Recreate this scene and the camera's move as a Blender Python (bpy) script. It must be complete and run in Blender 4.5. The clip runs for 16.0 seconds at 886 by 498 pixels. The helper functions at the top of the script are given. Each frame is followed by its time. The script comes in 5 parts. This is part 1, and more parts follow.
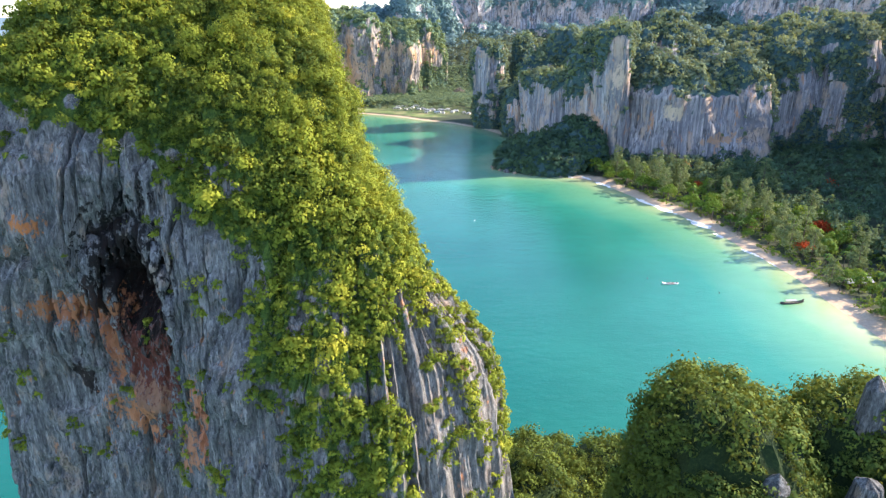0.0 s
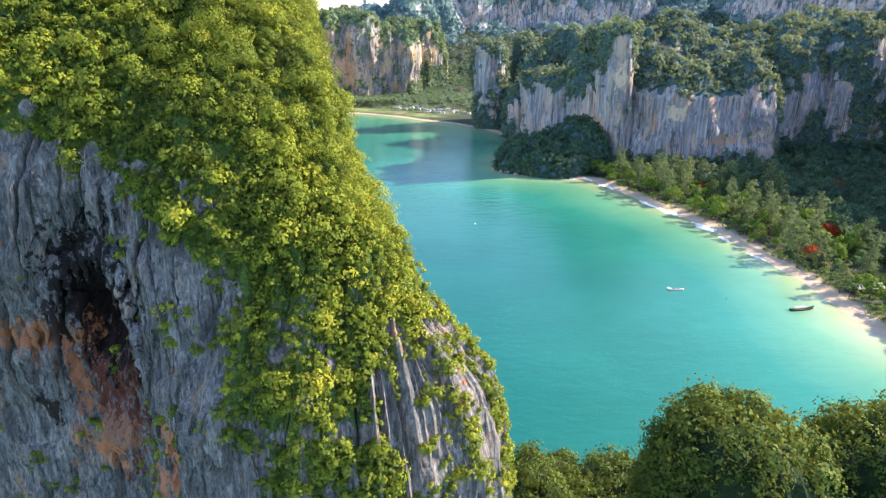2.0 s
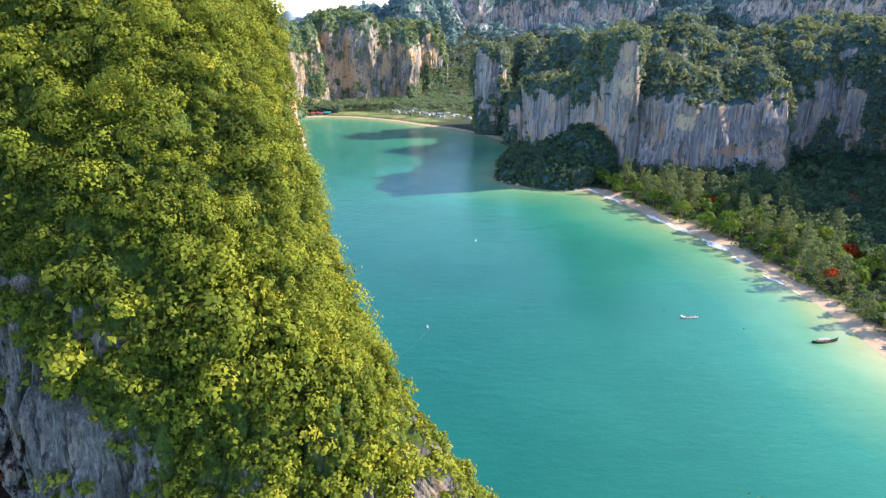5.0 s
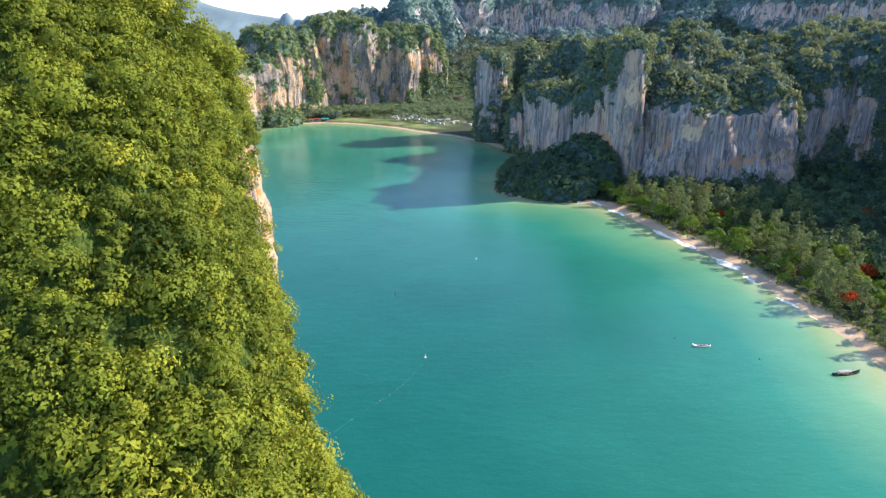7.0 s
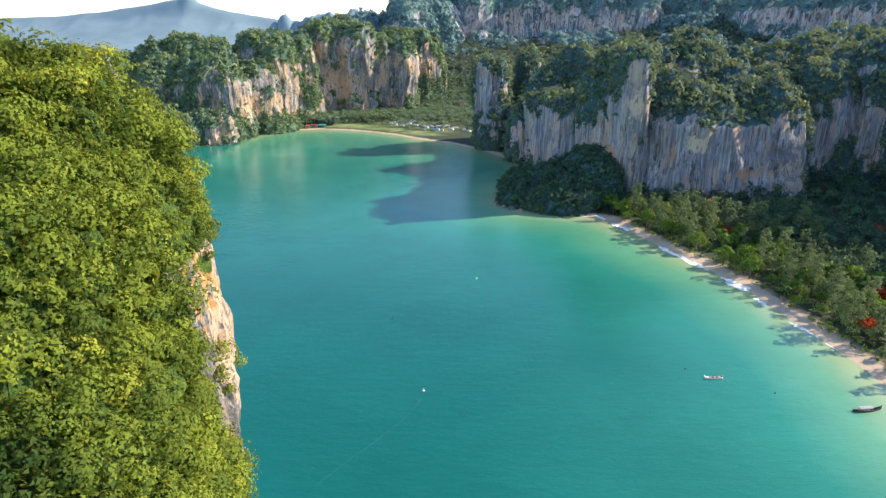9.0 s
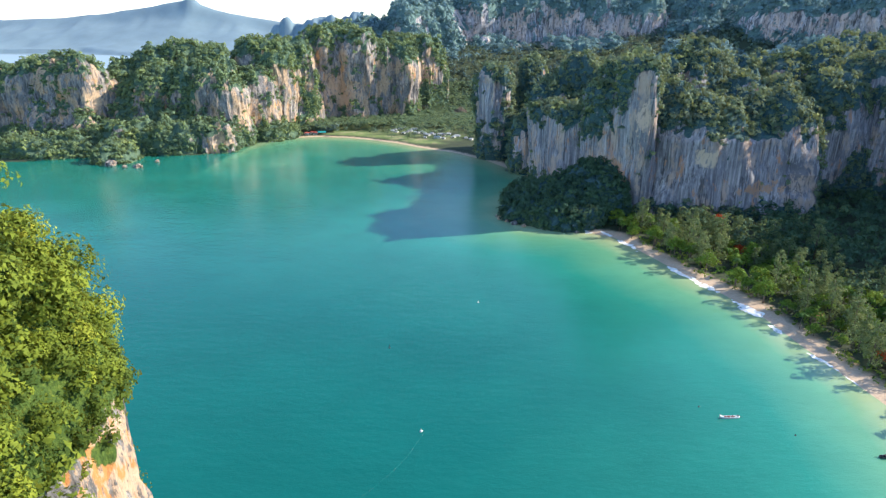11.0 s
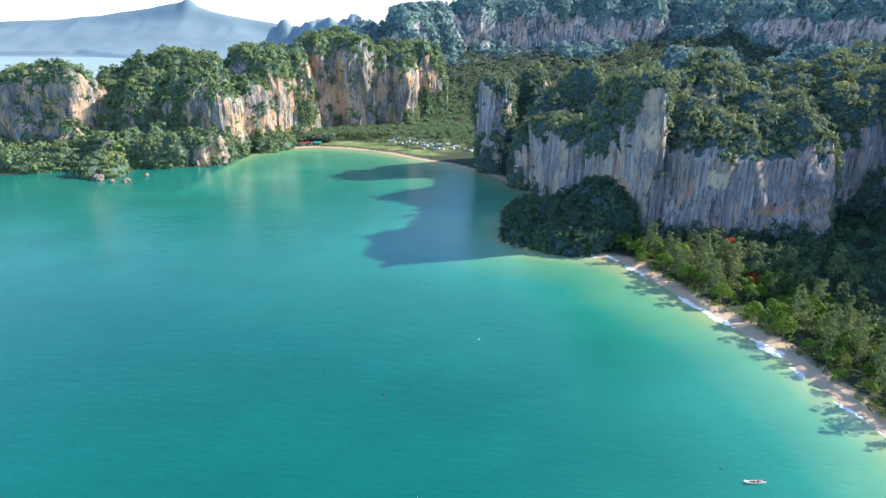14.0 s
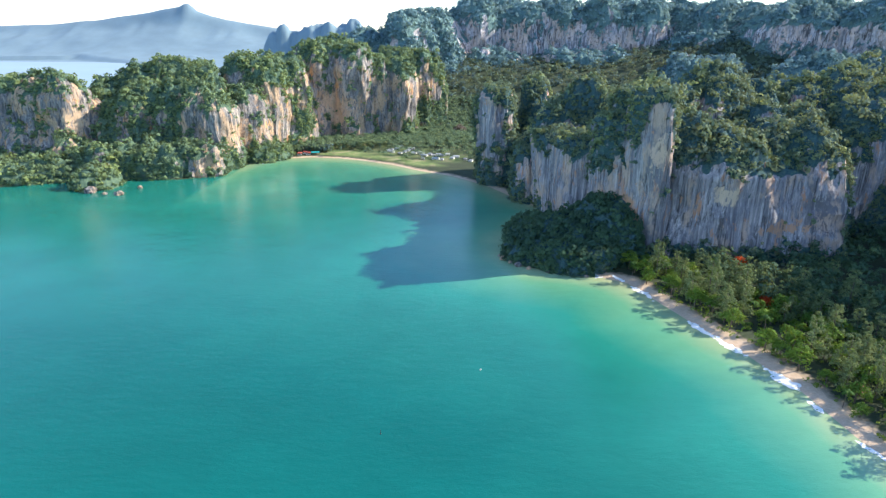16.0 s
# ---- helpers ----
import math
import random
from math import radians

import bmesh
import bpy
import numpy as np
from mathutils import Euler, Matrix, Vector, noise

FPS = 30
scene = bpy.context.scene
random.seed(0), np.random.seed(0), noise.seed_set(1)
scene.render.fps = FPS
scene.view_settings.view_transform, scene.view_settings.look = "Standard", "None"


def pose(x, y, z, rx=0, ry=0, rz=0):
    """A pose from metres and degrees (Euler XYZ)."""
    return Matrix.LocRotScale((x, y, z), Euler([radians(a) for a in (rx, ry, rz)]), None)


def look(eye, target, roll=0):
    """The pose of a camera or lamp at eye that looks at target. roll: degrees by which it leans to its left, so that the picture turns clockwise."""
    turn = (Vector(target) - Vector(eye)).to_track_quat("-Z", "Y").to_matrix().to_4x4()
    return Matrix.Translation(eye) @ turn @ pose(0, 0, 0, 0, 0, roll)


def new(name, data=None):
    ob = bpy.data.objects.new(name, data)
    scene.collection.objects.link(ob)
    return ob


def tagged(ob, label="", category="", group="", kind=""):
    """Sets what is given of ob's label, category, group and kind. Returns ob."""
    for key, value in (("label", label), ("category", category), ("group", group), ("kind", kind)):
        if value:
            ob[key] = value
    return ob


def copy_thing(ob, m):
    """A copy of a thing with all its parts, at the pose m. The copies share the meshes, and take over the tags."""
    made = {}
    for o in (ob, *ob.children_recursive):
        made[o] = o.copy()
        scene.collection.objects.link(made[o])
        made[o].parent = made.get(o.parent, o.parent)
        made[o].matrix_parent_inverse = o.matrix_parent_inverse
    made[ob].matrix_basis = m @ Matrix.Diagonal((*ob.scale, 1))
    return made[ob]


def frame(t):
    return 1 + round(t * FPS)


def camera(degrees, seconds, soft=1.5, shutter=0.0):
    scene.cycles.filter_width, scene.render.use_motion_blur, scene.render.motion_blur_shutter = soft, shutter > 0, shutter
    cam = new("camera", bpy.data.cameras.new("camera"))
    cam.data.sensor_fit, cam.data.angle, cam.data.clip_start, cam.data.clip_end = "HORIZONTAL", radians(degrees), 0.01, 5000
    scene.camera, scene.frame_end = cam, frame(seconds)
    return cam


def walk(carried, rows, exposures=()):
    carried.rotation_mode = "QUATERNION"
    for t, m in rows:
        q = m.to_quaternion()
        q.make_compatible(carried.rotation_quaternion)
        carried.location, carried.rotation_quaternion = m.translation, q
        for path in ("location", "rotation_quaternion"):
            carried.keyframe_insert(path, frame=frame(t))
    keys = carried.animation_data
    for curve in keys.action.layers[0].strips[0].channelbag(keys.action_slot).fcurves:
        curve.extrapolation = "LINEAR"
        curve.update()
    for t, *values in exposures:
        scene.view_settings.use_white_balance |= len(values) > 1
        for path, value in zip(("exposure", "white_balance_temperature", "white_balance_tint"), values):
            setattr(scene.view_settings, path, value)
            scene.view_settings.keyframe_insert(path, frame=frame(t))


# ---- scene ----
cam = camera(71.0, 16.0, 1.35)
PATH = [
    (0, (-3.865, -8.827, 151.443), (-3.884, -6.948, 150.758), -0.1),
    (0.5, (-3.802, -6.912, 151.307), (-3.821, -5.034, 150.622), -0.1),
    (1, (-3.702, -4.612, 151.245), (-3.722, -2.733, 150.559), -0.1),
    (1.5, (-3.636, -1.861, 151.196), (-3.656, 0.018, 150.51), -0.1),
    (2, (-3.554, 1.215, 151.195), (-3.574, 3.093, 150.508), -0.1),
    (2.5, (-3.541, 4.604, 151.259), (-3.561, 6.482, 150.571), -0.1),
    (3, (-3.537, 8.342, 151.502), (-3.557, 10.22, 150.813), -0.1),
    (3.5, (-3.53, 12.513, 152.576), (-3.551, 14.39, 151.886), -0.1),
    (4, (-3.613, 17.078, 154.29), (-3.632, 18.954, 153.599), -0.1),
    (4.2, (-3.67, 19.08, 154.912), (-3.691, 20.956, 154.221), -0.0),
    (6.3, (-2.831, 41.735, 160.967), (-2.848, 43.612, 160.277), 0.1),
    (6.5, (-2.798, 43.778, 161.55), (-2.817, 45.655, 160.861), -0.1),
    (7, (-2.844, 48.594, 163.228), (-2.864, 50.472, 162.54), -0.0),
    (7.5, (-2.867, 53.48, 164.976), (-2.886, 55.358, 164.288), -0.0),
    (8, (-2.995, 58.486, 166.702), (-3.013, 60.364, 166.015), 0.0),
    (8.5, (-3.151, 63.535, 168.417), (-3.169, 65.413, 167.73), 0.1),
    (9, (-3.228, 68.52, 170.191), (-3.244, 70.399, 169.504), 0.1),
    (9.5, (-3.37, 73.641, 171.931), (-3.386, 75.519, 171.244), 0.2),
    (9.7, (-3.214, 75.792, 172.592), (-3.239, 77.671, 171.909), 0.3),
    (12, (-2.357, 100.646, 180.953), (-2.376, 102.526, 180.27), 0.2),
    (12.5, (-2.532, 105.888, 182.655), (-2.55, 107.767, 181.972), 0.3),
    (13, (-2.542, 111.195, 184.615), (-2.56, 113.074, 183.932), 0.3),
    (13.5, (-2.616, 116.359, 186.629), (-2.634, 118.239, 185.947), 0.3),
    (14, (-2.831, 121.568, 188.541), (-2.849, 123.448, 187.859), 0.3),
    (14.5, (-2.947, 126.566, 190.279), (-2.964, 128.446, 189.598), 0.3),
    (15, (-3.127, 131.779, 192.009), (-3.144, 133.66, 191.33), 0.3),
    (15.5, (-3.226, 137.03, 193.848), (-3.242, 138.912, 193.171), 0.4),
    (16, (-3.209, 142.356, 195.814), (-3.226, 144.239, 195.141), 0.3),
]
walk(cam, [(t, look(eye, target, roll)) for t, eye, target, roll in PATH], [(0, 1.55, 6300, 16), (3, 1.45, 6300, 16), (7, 1.02, 6280, 13), (9.5, 0.93, 6050, 10), (13, 1.1, 5780, 10), (16, 1.1, 5780, 10)])

# ---- sun, sky, exposure ----
SUN_EL, SUN_AZ = 32.0, 77.5   # degrees; azimuth from +y towards +x
world = bpy.data.worlds.new("world")
scene.world = world
world.use_nodes = True
wn, wl = world.node_tree.nodes, world.node_tree.links
wn.clear()
sky = wn.new("ShaderNodeTexSky")
sky.sky_type, sky.sun_disc = "NISHITA", False
sky.sun_elevation, sky.sun_rotation = radians(SUN_EL), radians(SUN_AZ)
sky.air_density, sky.dust_density, sky.ozone_density = 1.0, 0.25, 2.6
bg = wn.new("ShaderNodeBackground")
bg.inputs["Strength"].default_value = 0.168
wo = wn.new("ShaderNodeOutputWorld")
wl.new(sky.outputs[0], bg.inputs[0])
wl.new(bg.outputs[0], wo.inputs[0])
sun_data = bpy.data.lights.new("sun", "SUN")
sun_data.energy, sun_data.angle, sun_data.color = 4.6, radians(0.6), (1.0, 0.88, 0.66)
sun = new("sun", sun_data)
to_sun = Vector((math.sin(radians(SUN_AZ)) * math.cos(radians(SUN_EL)), math.cos(radians(SUN_AZ)) * math.cos(radians(SUN_EL)), math.sin(radians(SUN_EL))))
sun.matrix_world = look((600, 100, 600), Vector((600, 100, 600)) - to_sun)


# ---- noise and mesh tools ----
def hash3(ix, iy, iz, seed):
    h = (ix.astype(np.int64) * 374761393 + iy.astype(np.int64) * 668265263 + iz.astype(np.int64) * 2147483647 + seed * 974711) & 0x7FFFFFFF
    h = ((h ^ (h >> 13)) * 1274126177) & 0x7FFFFFFF
    h = ((h ^ (h >> 16)) * 668265263) & 0x7FFFFFFF
    return ((h ^ (h >> 15)) & 0xFFFF) / 65535.0


def vnoise(x, y, z, seed=0):
    """Smooth value noise in -1..1 on arrays."""
    x, y, z = np.broadcast_arrays(np.asarray(x, float), np.asarray(y, float), np.asarray(z, float))
    ix, iy, iz = np.floor(x), np.floor(y), np.floor(z)
    fx, fy, fz = x - ix, y - iy, z - iz
    fx, fy, fz = (f * f * (3 - 2 * f) for f in (fx, fy, fz))
    out = 0.0
    for dx in (0, 1):
        for dy in (0, 1):
            for dz in (0, 1):
                w = (fx if dx else 1 - fx) * (fy if dy else 1 - fy) * (fz if dz else 1 - fz)
                out = out + w * hash3(ix + dx, iy + dy, iz + dz, seed)
    return out * 2 - 1


def fbm(x, y, z, octaves=4, seed=0):
    total, amp, f = 0.0, 1.0, 1.0
    for o in range(octaves):
        total = total + amp * vnoise(x * f, y * f, z * f, seed + o * 17)
        amp, f = amp * 0.5, f * 2.03
    return total / 1.9


def ridged(x, y, z, octaves=3, seed=0):
    total, amp, f = 0.0, 1.0, 1.0
    for o in range(octaves):
        total = total + amp * (1 - 2 * np.abs(vnoise(x * f, y * f, z * f, seed + o * 31)))
        amp, f = amp * 0.5, f * 2.1
    return total / 1.75


def smooth(a, b, x):
    t = np.clip((x - a) / (b - a), 0, 1)
    return t * t * (3 - 2 * t)


def mesh_of(name, verts, faces, material, shade=True, attrs=(), normals=None):
    """A mesh from arrays of points and of equal-sized faces."""
    verts, faces = np.asarray(verts, np.float32), np.asarray(faces, np.int32)
    me = bpy.data.meshes.new(name)
    k = faces.shape[1]
    me.vertices.add(len(verts)), me.loops.add(faces.size), me.polygons.add(len(faces))
    me.vertices.foreach_set("co", verts.ravel())
    me.loops.foreach_set("vertex_index", faces.ravel())
    me.polygons.foreach_set("loop_start", np.arange(0, faces.size, k, dtype=np.int32))
    me.polygons.foreach_set("use_smooth", np.full(len(faces), shade))
    me.materials.append(material)
    for key, values in attrs:
        me.attributes.new(key, "FLOAT", "POINT").data.foreach_set("value", np.asarray(values, np.float32))
    me.update(calc_edges=True)
    if normals is not None:
        me.attributes.new("custom_normal", "FLOAT_VECTOR", "POINT").data.foreach_set("vector", np.asarray(normals, np.float32).ravel())
    return me


def part(name, data, material, parent, label="", kind=""):
    """Links a bmesh or a mesh as one object under a thing or a part."""
    if isinstance(data, bmesh.types.BMesh):
        me = bpy.data.meshes.new(name)
        data.to_mesh(me)
        data.free()
        me.materials.append(material)
    else:
        me = data
    ob = new(name, me)
    ob.parent = parent
    return tagged(ob, label, "", "", kind)


def thing(name, label, category, place=(0, 0, 0), turn=0.0, group="", kind=""):
    ob = new(name)
    ob.empty_display_size = 0.5
    ob.matrix_world = pose(*place, 0, 0, turn)
    return tagged(ob, label, category, group, kind)


# ---- materials ----
def material(name):
    m = bpy.data.materials.new(name)
    m.use_nodes = True
    nt = m.node_tree
    return m, nt, nt.nodes["Principled BSDF"]


def node(nt, kind, **inputs):
    n = nt.nodes.new(kind)
    for key, value in inputs.items():
        key = key.replace("_", " ")
        if hasattr(value, "is_linked"):
            nt.links.new(value, n.inputs[key])
        else:
            n.inputs[key].default_value = value
    return n


def noise_tex(nt, scale, stretch=(1, 1, 1), detail=4.0, rough=0.6, offset=(0, 0, 0)):
    geo = nt.nodes.new("ShaderNodeNewGeometry")
    mp = nt.nodes.new("ShaderNodeMapping")
    mp.inputs["Scale"].default_value, mp.inputs["Location"].default_value = stretch, offset
    nt.links.new(geo.outputs["Position"], mp.inputs["Vector"])
    n = nt.nodes.new("ShaderNodeTexNoise")
    n.inputs["Scale"].default_value, n.inputs["Detail"].default_value, n.inputs["Roughness"].default_value = scale, detail, rough
    nt.links.new(mp.outputs[0], n.inputs["Vector"])
    return n.outputs["Fac"]


def ramp(nt, fac, stops):
    r = nt.nodes.new("ShaderNodeValToRGB")
    while len(r.color_ramp.elements) < len(stops):
        r.color_ramp.elements.new(0.5)
    for e, (p, c) in zip(r.color_ramp.elements, stops):
        e.position, e.color = p, ((c, c, c, 1) if isinstance(c, (int, float)) else (*c, 1))
    nt.links.new(fac, r.inputs[0])
    return r.outputs[0]


def mix(nt, fac, a, b, blend="MIX"):
    n = nt.nodes.new("ShaderNodeMix")
    n.data_type, n.blend_type = "RGBA", blend
    for socket, value in ((n.inputs[0], fac), (n.inputs[6], a), (n.inputs[7], b)):
        if hasattr(value, "is_linked"):
            nt.links.new(value, socket)
        else:
            socket.default_value = value if isinstance(value, float) else (*value, 1)
    return n.outputs[2]


def bump(nt, bsdf, height, strength, distance):
    b = node(nt, "ShaderNodeBump", Height=height, Strength=strength, Distance=distance)
    nt.links.new(b.outputs[0], bsdf.inputs["Normal"])


def rock_material(name, grey, pale, tan, stain, fine, tan_amount, rust_amount, stain_shade_at=(), drawn=0.12, calm=1.0, dash=1.0, plants=((0.018, 0.036, 0.010), (0.045, 0.075, 0.018), (0.10, 0.13, 0.03))):
    """Limestone: grey ground, pale and dark vertical streaks, tan and rust stains, undergrowth where plants have taken
    hold; placed patches hold rust stains and painted recess shade.
    """
    m, nt, p = material(name)
    streak = noise_tex(nt, fine * 2.4, (1, 1, drawn), 4, 0.66)
    col = ramp(nt, streak, [(0.36, [c * (1 - 0.78 * calm) for c in grey]), (0.44, [c * (1 - 0.25 * calm) for c in grey]), (0.54, grey), (0.62, [g + (q - g) * calm for g, q in zip(grey, pale)])])
    broad = noise_tex(nt, fine * 0.8, (1, 1, drawn * 1.3), 4, 0.65, (31, 2, 6))
    col = mix(nt, ramp(nt, broad, [(0.40, 0.75 * calm), (0.48, 0.0)]), col, [c * 0.40 for c in grey])
    col = mix(nt, ramp(nt, broad, [(0.55, 0.0), (0.63, 0.6 * calm)]), col, pale)
    cloudy = noise_tex(nt, fine * 0.22, (1, 1, 0.6), 5, 0.6, (17, 3, 8))
    col = mix(nt, ramp(nt, cloudy, [(0.35, 0.55), (0.60, 0.0)]), col, [c * 0.55 for c in grey])
    blotch = noise_tex(nt, fine * 0.30, (1, 1, 0.45), 6, 0.65, (7, 3, 1))
    col = mix(nt, ramp(nt, blotch, [(0.66 - tan_amount * 0.3, 0.0), (0.75 - tan_amount * 0.3, 0.8)]), col, tan)
    rust = noise_tex(nt, fine * 0.45, (1, 1, 0.35), 7, 0.75, (40, 11, 5))
    col = mix(nt, ramp(nt, rust, [(0.68 - rust_amount * 0.2, 0.0), (0.73 - rust_amount * 0.2, 0.85)]), col, stain)
    dark = noise_tex(nt, fine * 1.7, (1, 1, drawn * 0.8), 4, 0.65, (5, 50, 9))
    col = mix(nt, ramp(nt, dark, [(0.57, 0.0), (0.62, 0.85 * calm)]), col, [c * 0.15 for c in grey])
    pit = noise_tex(nt, fine * 2.2, (1, 1, 0.30), 3, 0.6, (25, 5, 19))
    col = mix(nt, ramp(nt, pit, [(0.62, 0.0), (0.66, 0.85 * calm * dash)]), col, [c * 0.14 for c in grey])
    speck = noise_tex(nt, fine * 3.4, (1, 1, 0.50), 3, 0.62, (2, 35, 9))
    col = mix(nt, ramp(nt, speck, [(0.38, 0.60 * calm * dash), (0.43, 0.0)]), col, [c * 0.25 for c in grey])
    col = mix(nt, ramp(nt, speck, [(0.58, 0.0), (0.63, 0.30 * calm * dash)]), col, pale)
    geo = nt.nodes.new("ShaderNodeNewGeometry")
    for (cx, cy, cz), (rx, ry, rz), tint, cut in stain_shade_at:
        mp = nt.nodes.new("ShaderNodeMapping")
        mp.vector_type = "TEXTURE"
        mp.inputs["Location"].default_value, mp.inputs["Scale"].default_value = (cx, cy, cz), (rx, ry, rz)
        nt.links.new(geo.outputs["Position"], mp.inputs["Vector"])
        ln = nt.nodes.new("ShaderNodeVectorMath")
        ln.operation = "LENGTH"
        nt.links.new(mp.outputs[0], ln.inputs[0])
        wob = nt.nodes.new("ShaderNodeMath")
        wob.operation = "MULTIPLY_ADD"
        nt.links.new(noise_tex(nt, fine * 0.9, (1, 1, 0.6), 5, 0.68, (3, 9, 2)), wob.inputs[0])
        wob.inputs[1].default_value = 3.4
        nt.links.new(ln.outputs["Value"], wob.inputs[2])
        # Near-black tints, the painted cave shade, cover without grit.
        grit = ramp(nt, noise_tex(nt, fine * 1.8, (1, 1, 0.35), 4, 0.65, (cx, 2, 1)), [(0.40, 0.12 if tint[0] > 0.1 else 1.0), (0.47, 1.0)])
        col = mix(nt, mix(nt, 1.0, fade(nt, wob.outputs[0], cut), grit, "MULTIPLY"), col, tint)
    green = nt.nodes.new("ShaderNodeAttribute")
    green.attribute_name = "green"
    g2 = nt.nodes.new("ShaderNodeMath")
    g2.operation = "MULTIPLY_ADD"
    nt.links.new(noise_tex(nt, fine * 1.2, (1, 1, 0.8), 5, 0.7, (9, 9, 9)), g2.inputs[0])
    g2.inputs[1].default_value = 0.9
    nt.links.new(green.outputs["Fac"], g2.inputs[2])
    moss = ramp(nt, noise_tex(nt, fine * 2.5, (1, 1, 1), 6, 0.75), [(0.3, plants[0]), (0.55, plants[1]), (0.75, plants[2])])
    col = mix(nt, ramp(nt, g2.outputs[0], [(0.88, 0.0), (1.05, 1.0)]), col, moss)
    nt.links.new(col, p.inputs["Base Color"])
    p.inputs["Roughness"].default_value = 0.9
    p.inputs["Specular IOR Level"].default_value = 0.2
    bump(nt, p, noise_tex(nt, fine * 4.0, (1, 1, 0.14), 9, 0.78), 0.75, 0.30 / fine)
    return m


def fade(nt, value, cut):
    """1 below the cut, 0 a little above it."""
    r = nt.nodes.new("ShaderNodeMapRange")
    r.inputs["From Min"].default_value, r.inputs["From Max"].default_value = cut + 0.35, cut + 0.55
    r.inputs["To Min"].default_value, r.inputs["To Max"].default_value = 0.95, 0.0
    nt.links.new(value, r.inputs["Value"])
    return r.outputs[0]


def leaf_material(name, dark, light, yellow, glow=0.35, vary=0.0):
    """Leaves: a tone for each crown, a small change for each leaf clump, light shining through."""
    m, nt, p = material(name)
    tone = nt.nodes.new("ShaderNodeAttribute")
    tone.attribute_name = "tone"
    geo = nt.nodes.new("ShaderNodeNewGeometry")
    t = node(nt, "ShaderNodeMath")
    t.operation = "MULTIPLY_ADD"
    nt.links.new(geo.outputs["Random Per Island"], t.inputs[0])
    t.inputs[1].default_value = 0.10
    nt.links.new(tone.outputs["Fac"], t.inputs[2])
    info = nt.nodes.new("ShaderNodeObjectInfo")
    t2 = node(nt, "ShaderNodeMath")
    t2.operation = "MULTIPLY_ADD"
    nt.links.new(info.outputs["Random"], t2.inputs[0])
    t2.inputs[1].default_value = vary
    nt.links.new(t.outputs[0], t2.inputs[2])
    col = ramp(nt, t2.outputs[0], [(0.10, dark), (0.62, light), (1.0, yellow)])
    nt.links.new(col, p.inputs["Base Color"])
    p.inputs["Roughness"].default_value = 0.75
    p.inputs["Specular IOR Level"].default_value = 0.15
    tr = nt.nodes.new("ShaderNodeBsdfTranslucent")
    nt.links.new(mix(nt, 0.5, col, yellow), tr.inputs["Color"])
    ms = nt.nodes.new("ShaderNodeMixShader")
    ms.inputs[0].default_value = glow
    nt.links.new(p.outputs[0], ms.inputs[1])
    nt.links.new(tr.outputs[0], ms.inputs[2])
    nt.links.new(ms.outputs[0], nt.nodes["Material Output"].inputs["Surface"])
    return m


def plain_material(name, colour, rough=0.7, grain=0.0, scale=2.0, metal=0.0):
    m, nt, p = material(name)
    n = noise_tex(nt, scale, (1, 1, 1), 5, 0.6)
    nt.links.new(ramp(nt, n, [(0.3, [c * (1 - grain) for c in colour]), (0.7, [min(1, c * (1 + grain * 0.6)) for c in colour])]), p.inputs["Base Color"])
    p.inputs["Roughness"].default_value, p.inputs["Metallic"].default_value = rough, metal
    return m


# The near-black patches paint the shade inside the cave and its side hollows.
ROCK_NEAR = rock_material("limestone_grey", (0.195, 0.180, 0.173), (0.43, 0.395, 0.37), (0.38, 0.27, 0.20), (0.50, 0.20, 0.09), 0.80, 0.30, 0.35, calm=0.72, plants=((0.022, 0.042, 0.010), (0.075, 0.118, 0.020), (0.18, 0.20, 0.035)), stain_shade_at=[((-54.5, 86, 101), (5.0, 12, 15), (0.14, 0.038, 0.022), 2.45), ((-55, 84, 90.5), (5.5, 7, 3.5), (0.30, 0.15, 0.09), 2.1), ((-54, 90, 113.5), (8.3, 12, 12), (0.014, 0.010, 0.009), 2.35), ((-51.5, 90, 107), (2.6, 12, 8), (0.025, 0.015, 0.013), 2.1),
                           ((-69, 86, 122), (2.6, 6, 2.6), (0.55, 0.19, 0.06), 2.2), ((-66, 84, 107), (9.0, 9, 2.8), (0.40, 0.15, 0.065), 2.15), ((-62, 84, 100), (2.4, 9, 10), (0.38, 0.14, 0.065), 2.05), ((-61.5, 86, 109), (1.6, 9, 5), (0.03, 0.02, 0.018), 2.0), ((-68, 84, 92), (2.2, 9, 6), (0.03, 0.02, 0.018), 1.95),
                           ((-60, 82, 86), (7, 9, 5), (0.50, 0.20, 0.09), 2.0), ((-44, 78, 90), (2.2, 8, 9), (0.50, 0.19, 0.09), 2.0), ((-47, 80, 84), (3, 8, 6), (0.48, 0.20, 0.10), 2.0), ((-30, 130, 138), (4.5, 6, 13), (0.56, 0.38, 0.25), 2.2), ((-31, 128, 142), (3, 6, 8), (0.55, 0.23, 0.07), 2.1), ((-31, 122, 137), (3, 4, 6), (0.55, 0.24, 0.08), 2.0)])
# Undergrowth this dark puts the shade between the knoll's crowns into the colour.
ROCK_KNOLL = rock_material("limestone_knoll", (0.13, 0.127, 0.125), (0.30, 0.29, 0.28), (0.33, 0.25, 0.19), (0.40, 0.20, 0.10), 0.80, 0.2, 0.2, calm=0.8, plants=((0.010, 0.020, 0.007), (0.026, 0.044, 0.012), (0.060, 0.080, 0.020)))
# Bluish undergrowth: distance haze put into the wall's plant colours.
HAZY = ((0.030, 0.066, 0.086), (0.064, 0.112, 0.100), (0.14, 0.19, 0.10))
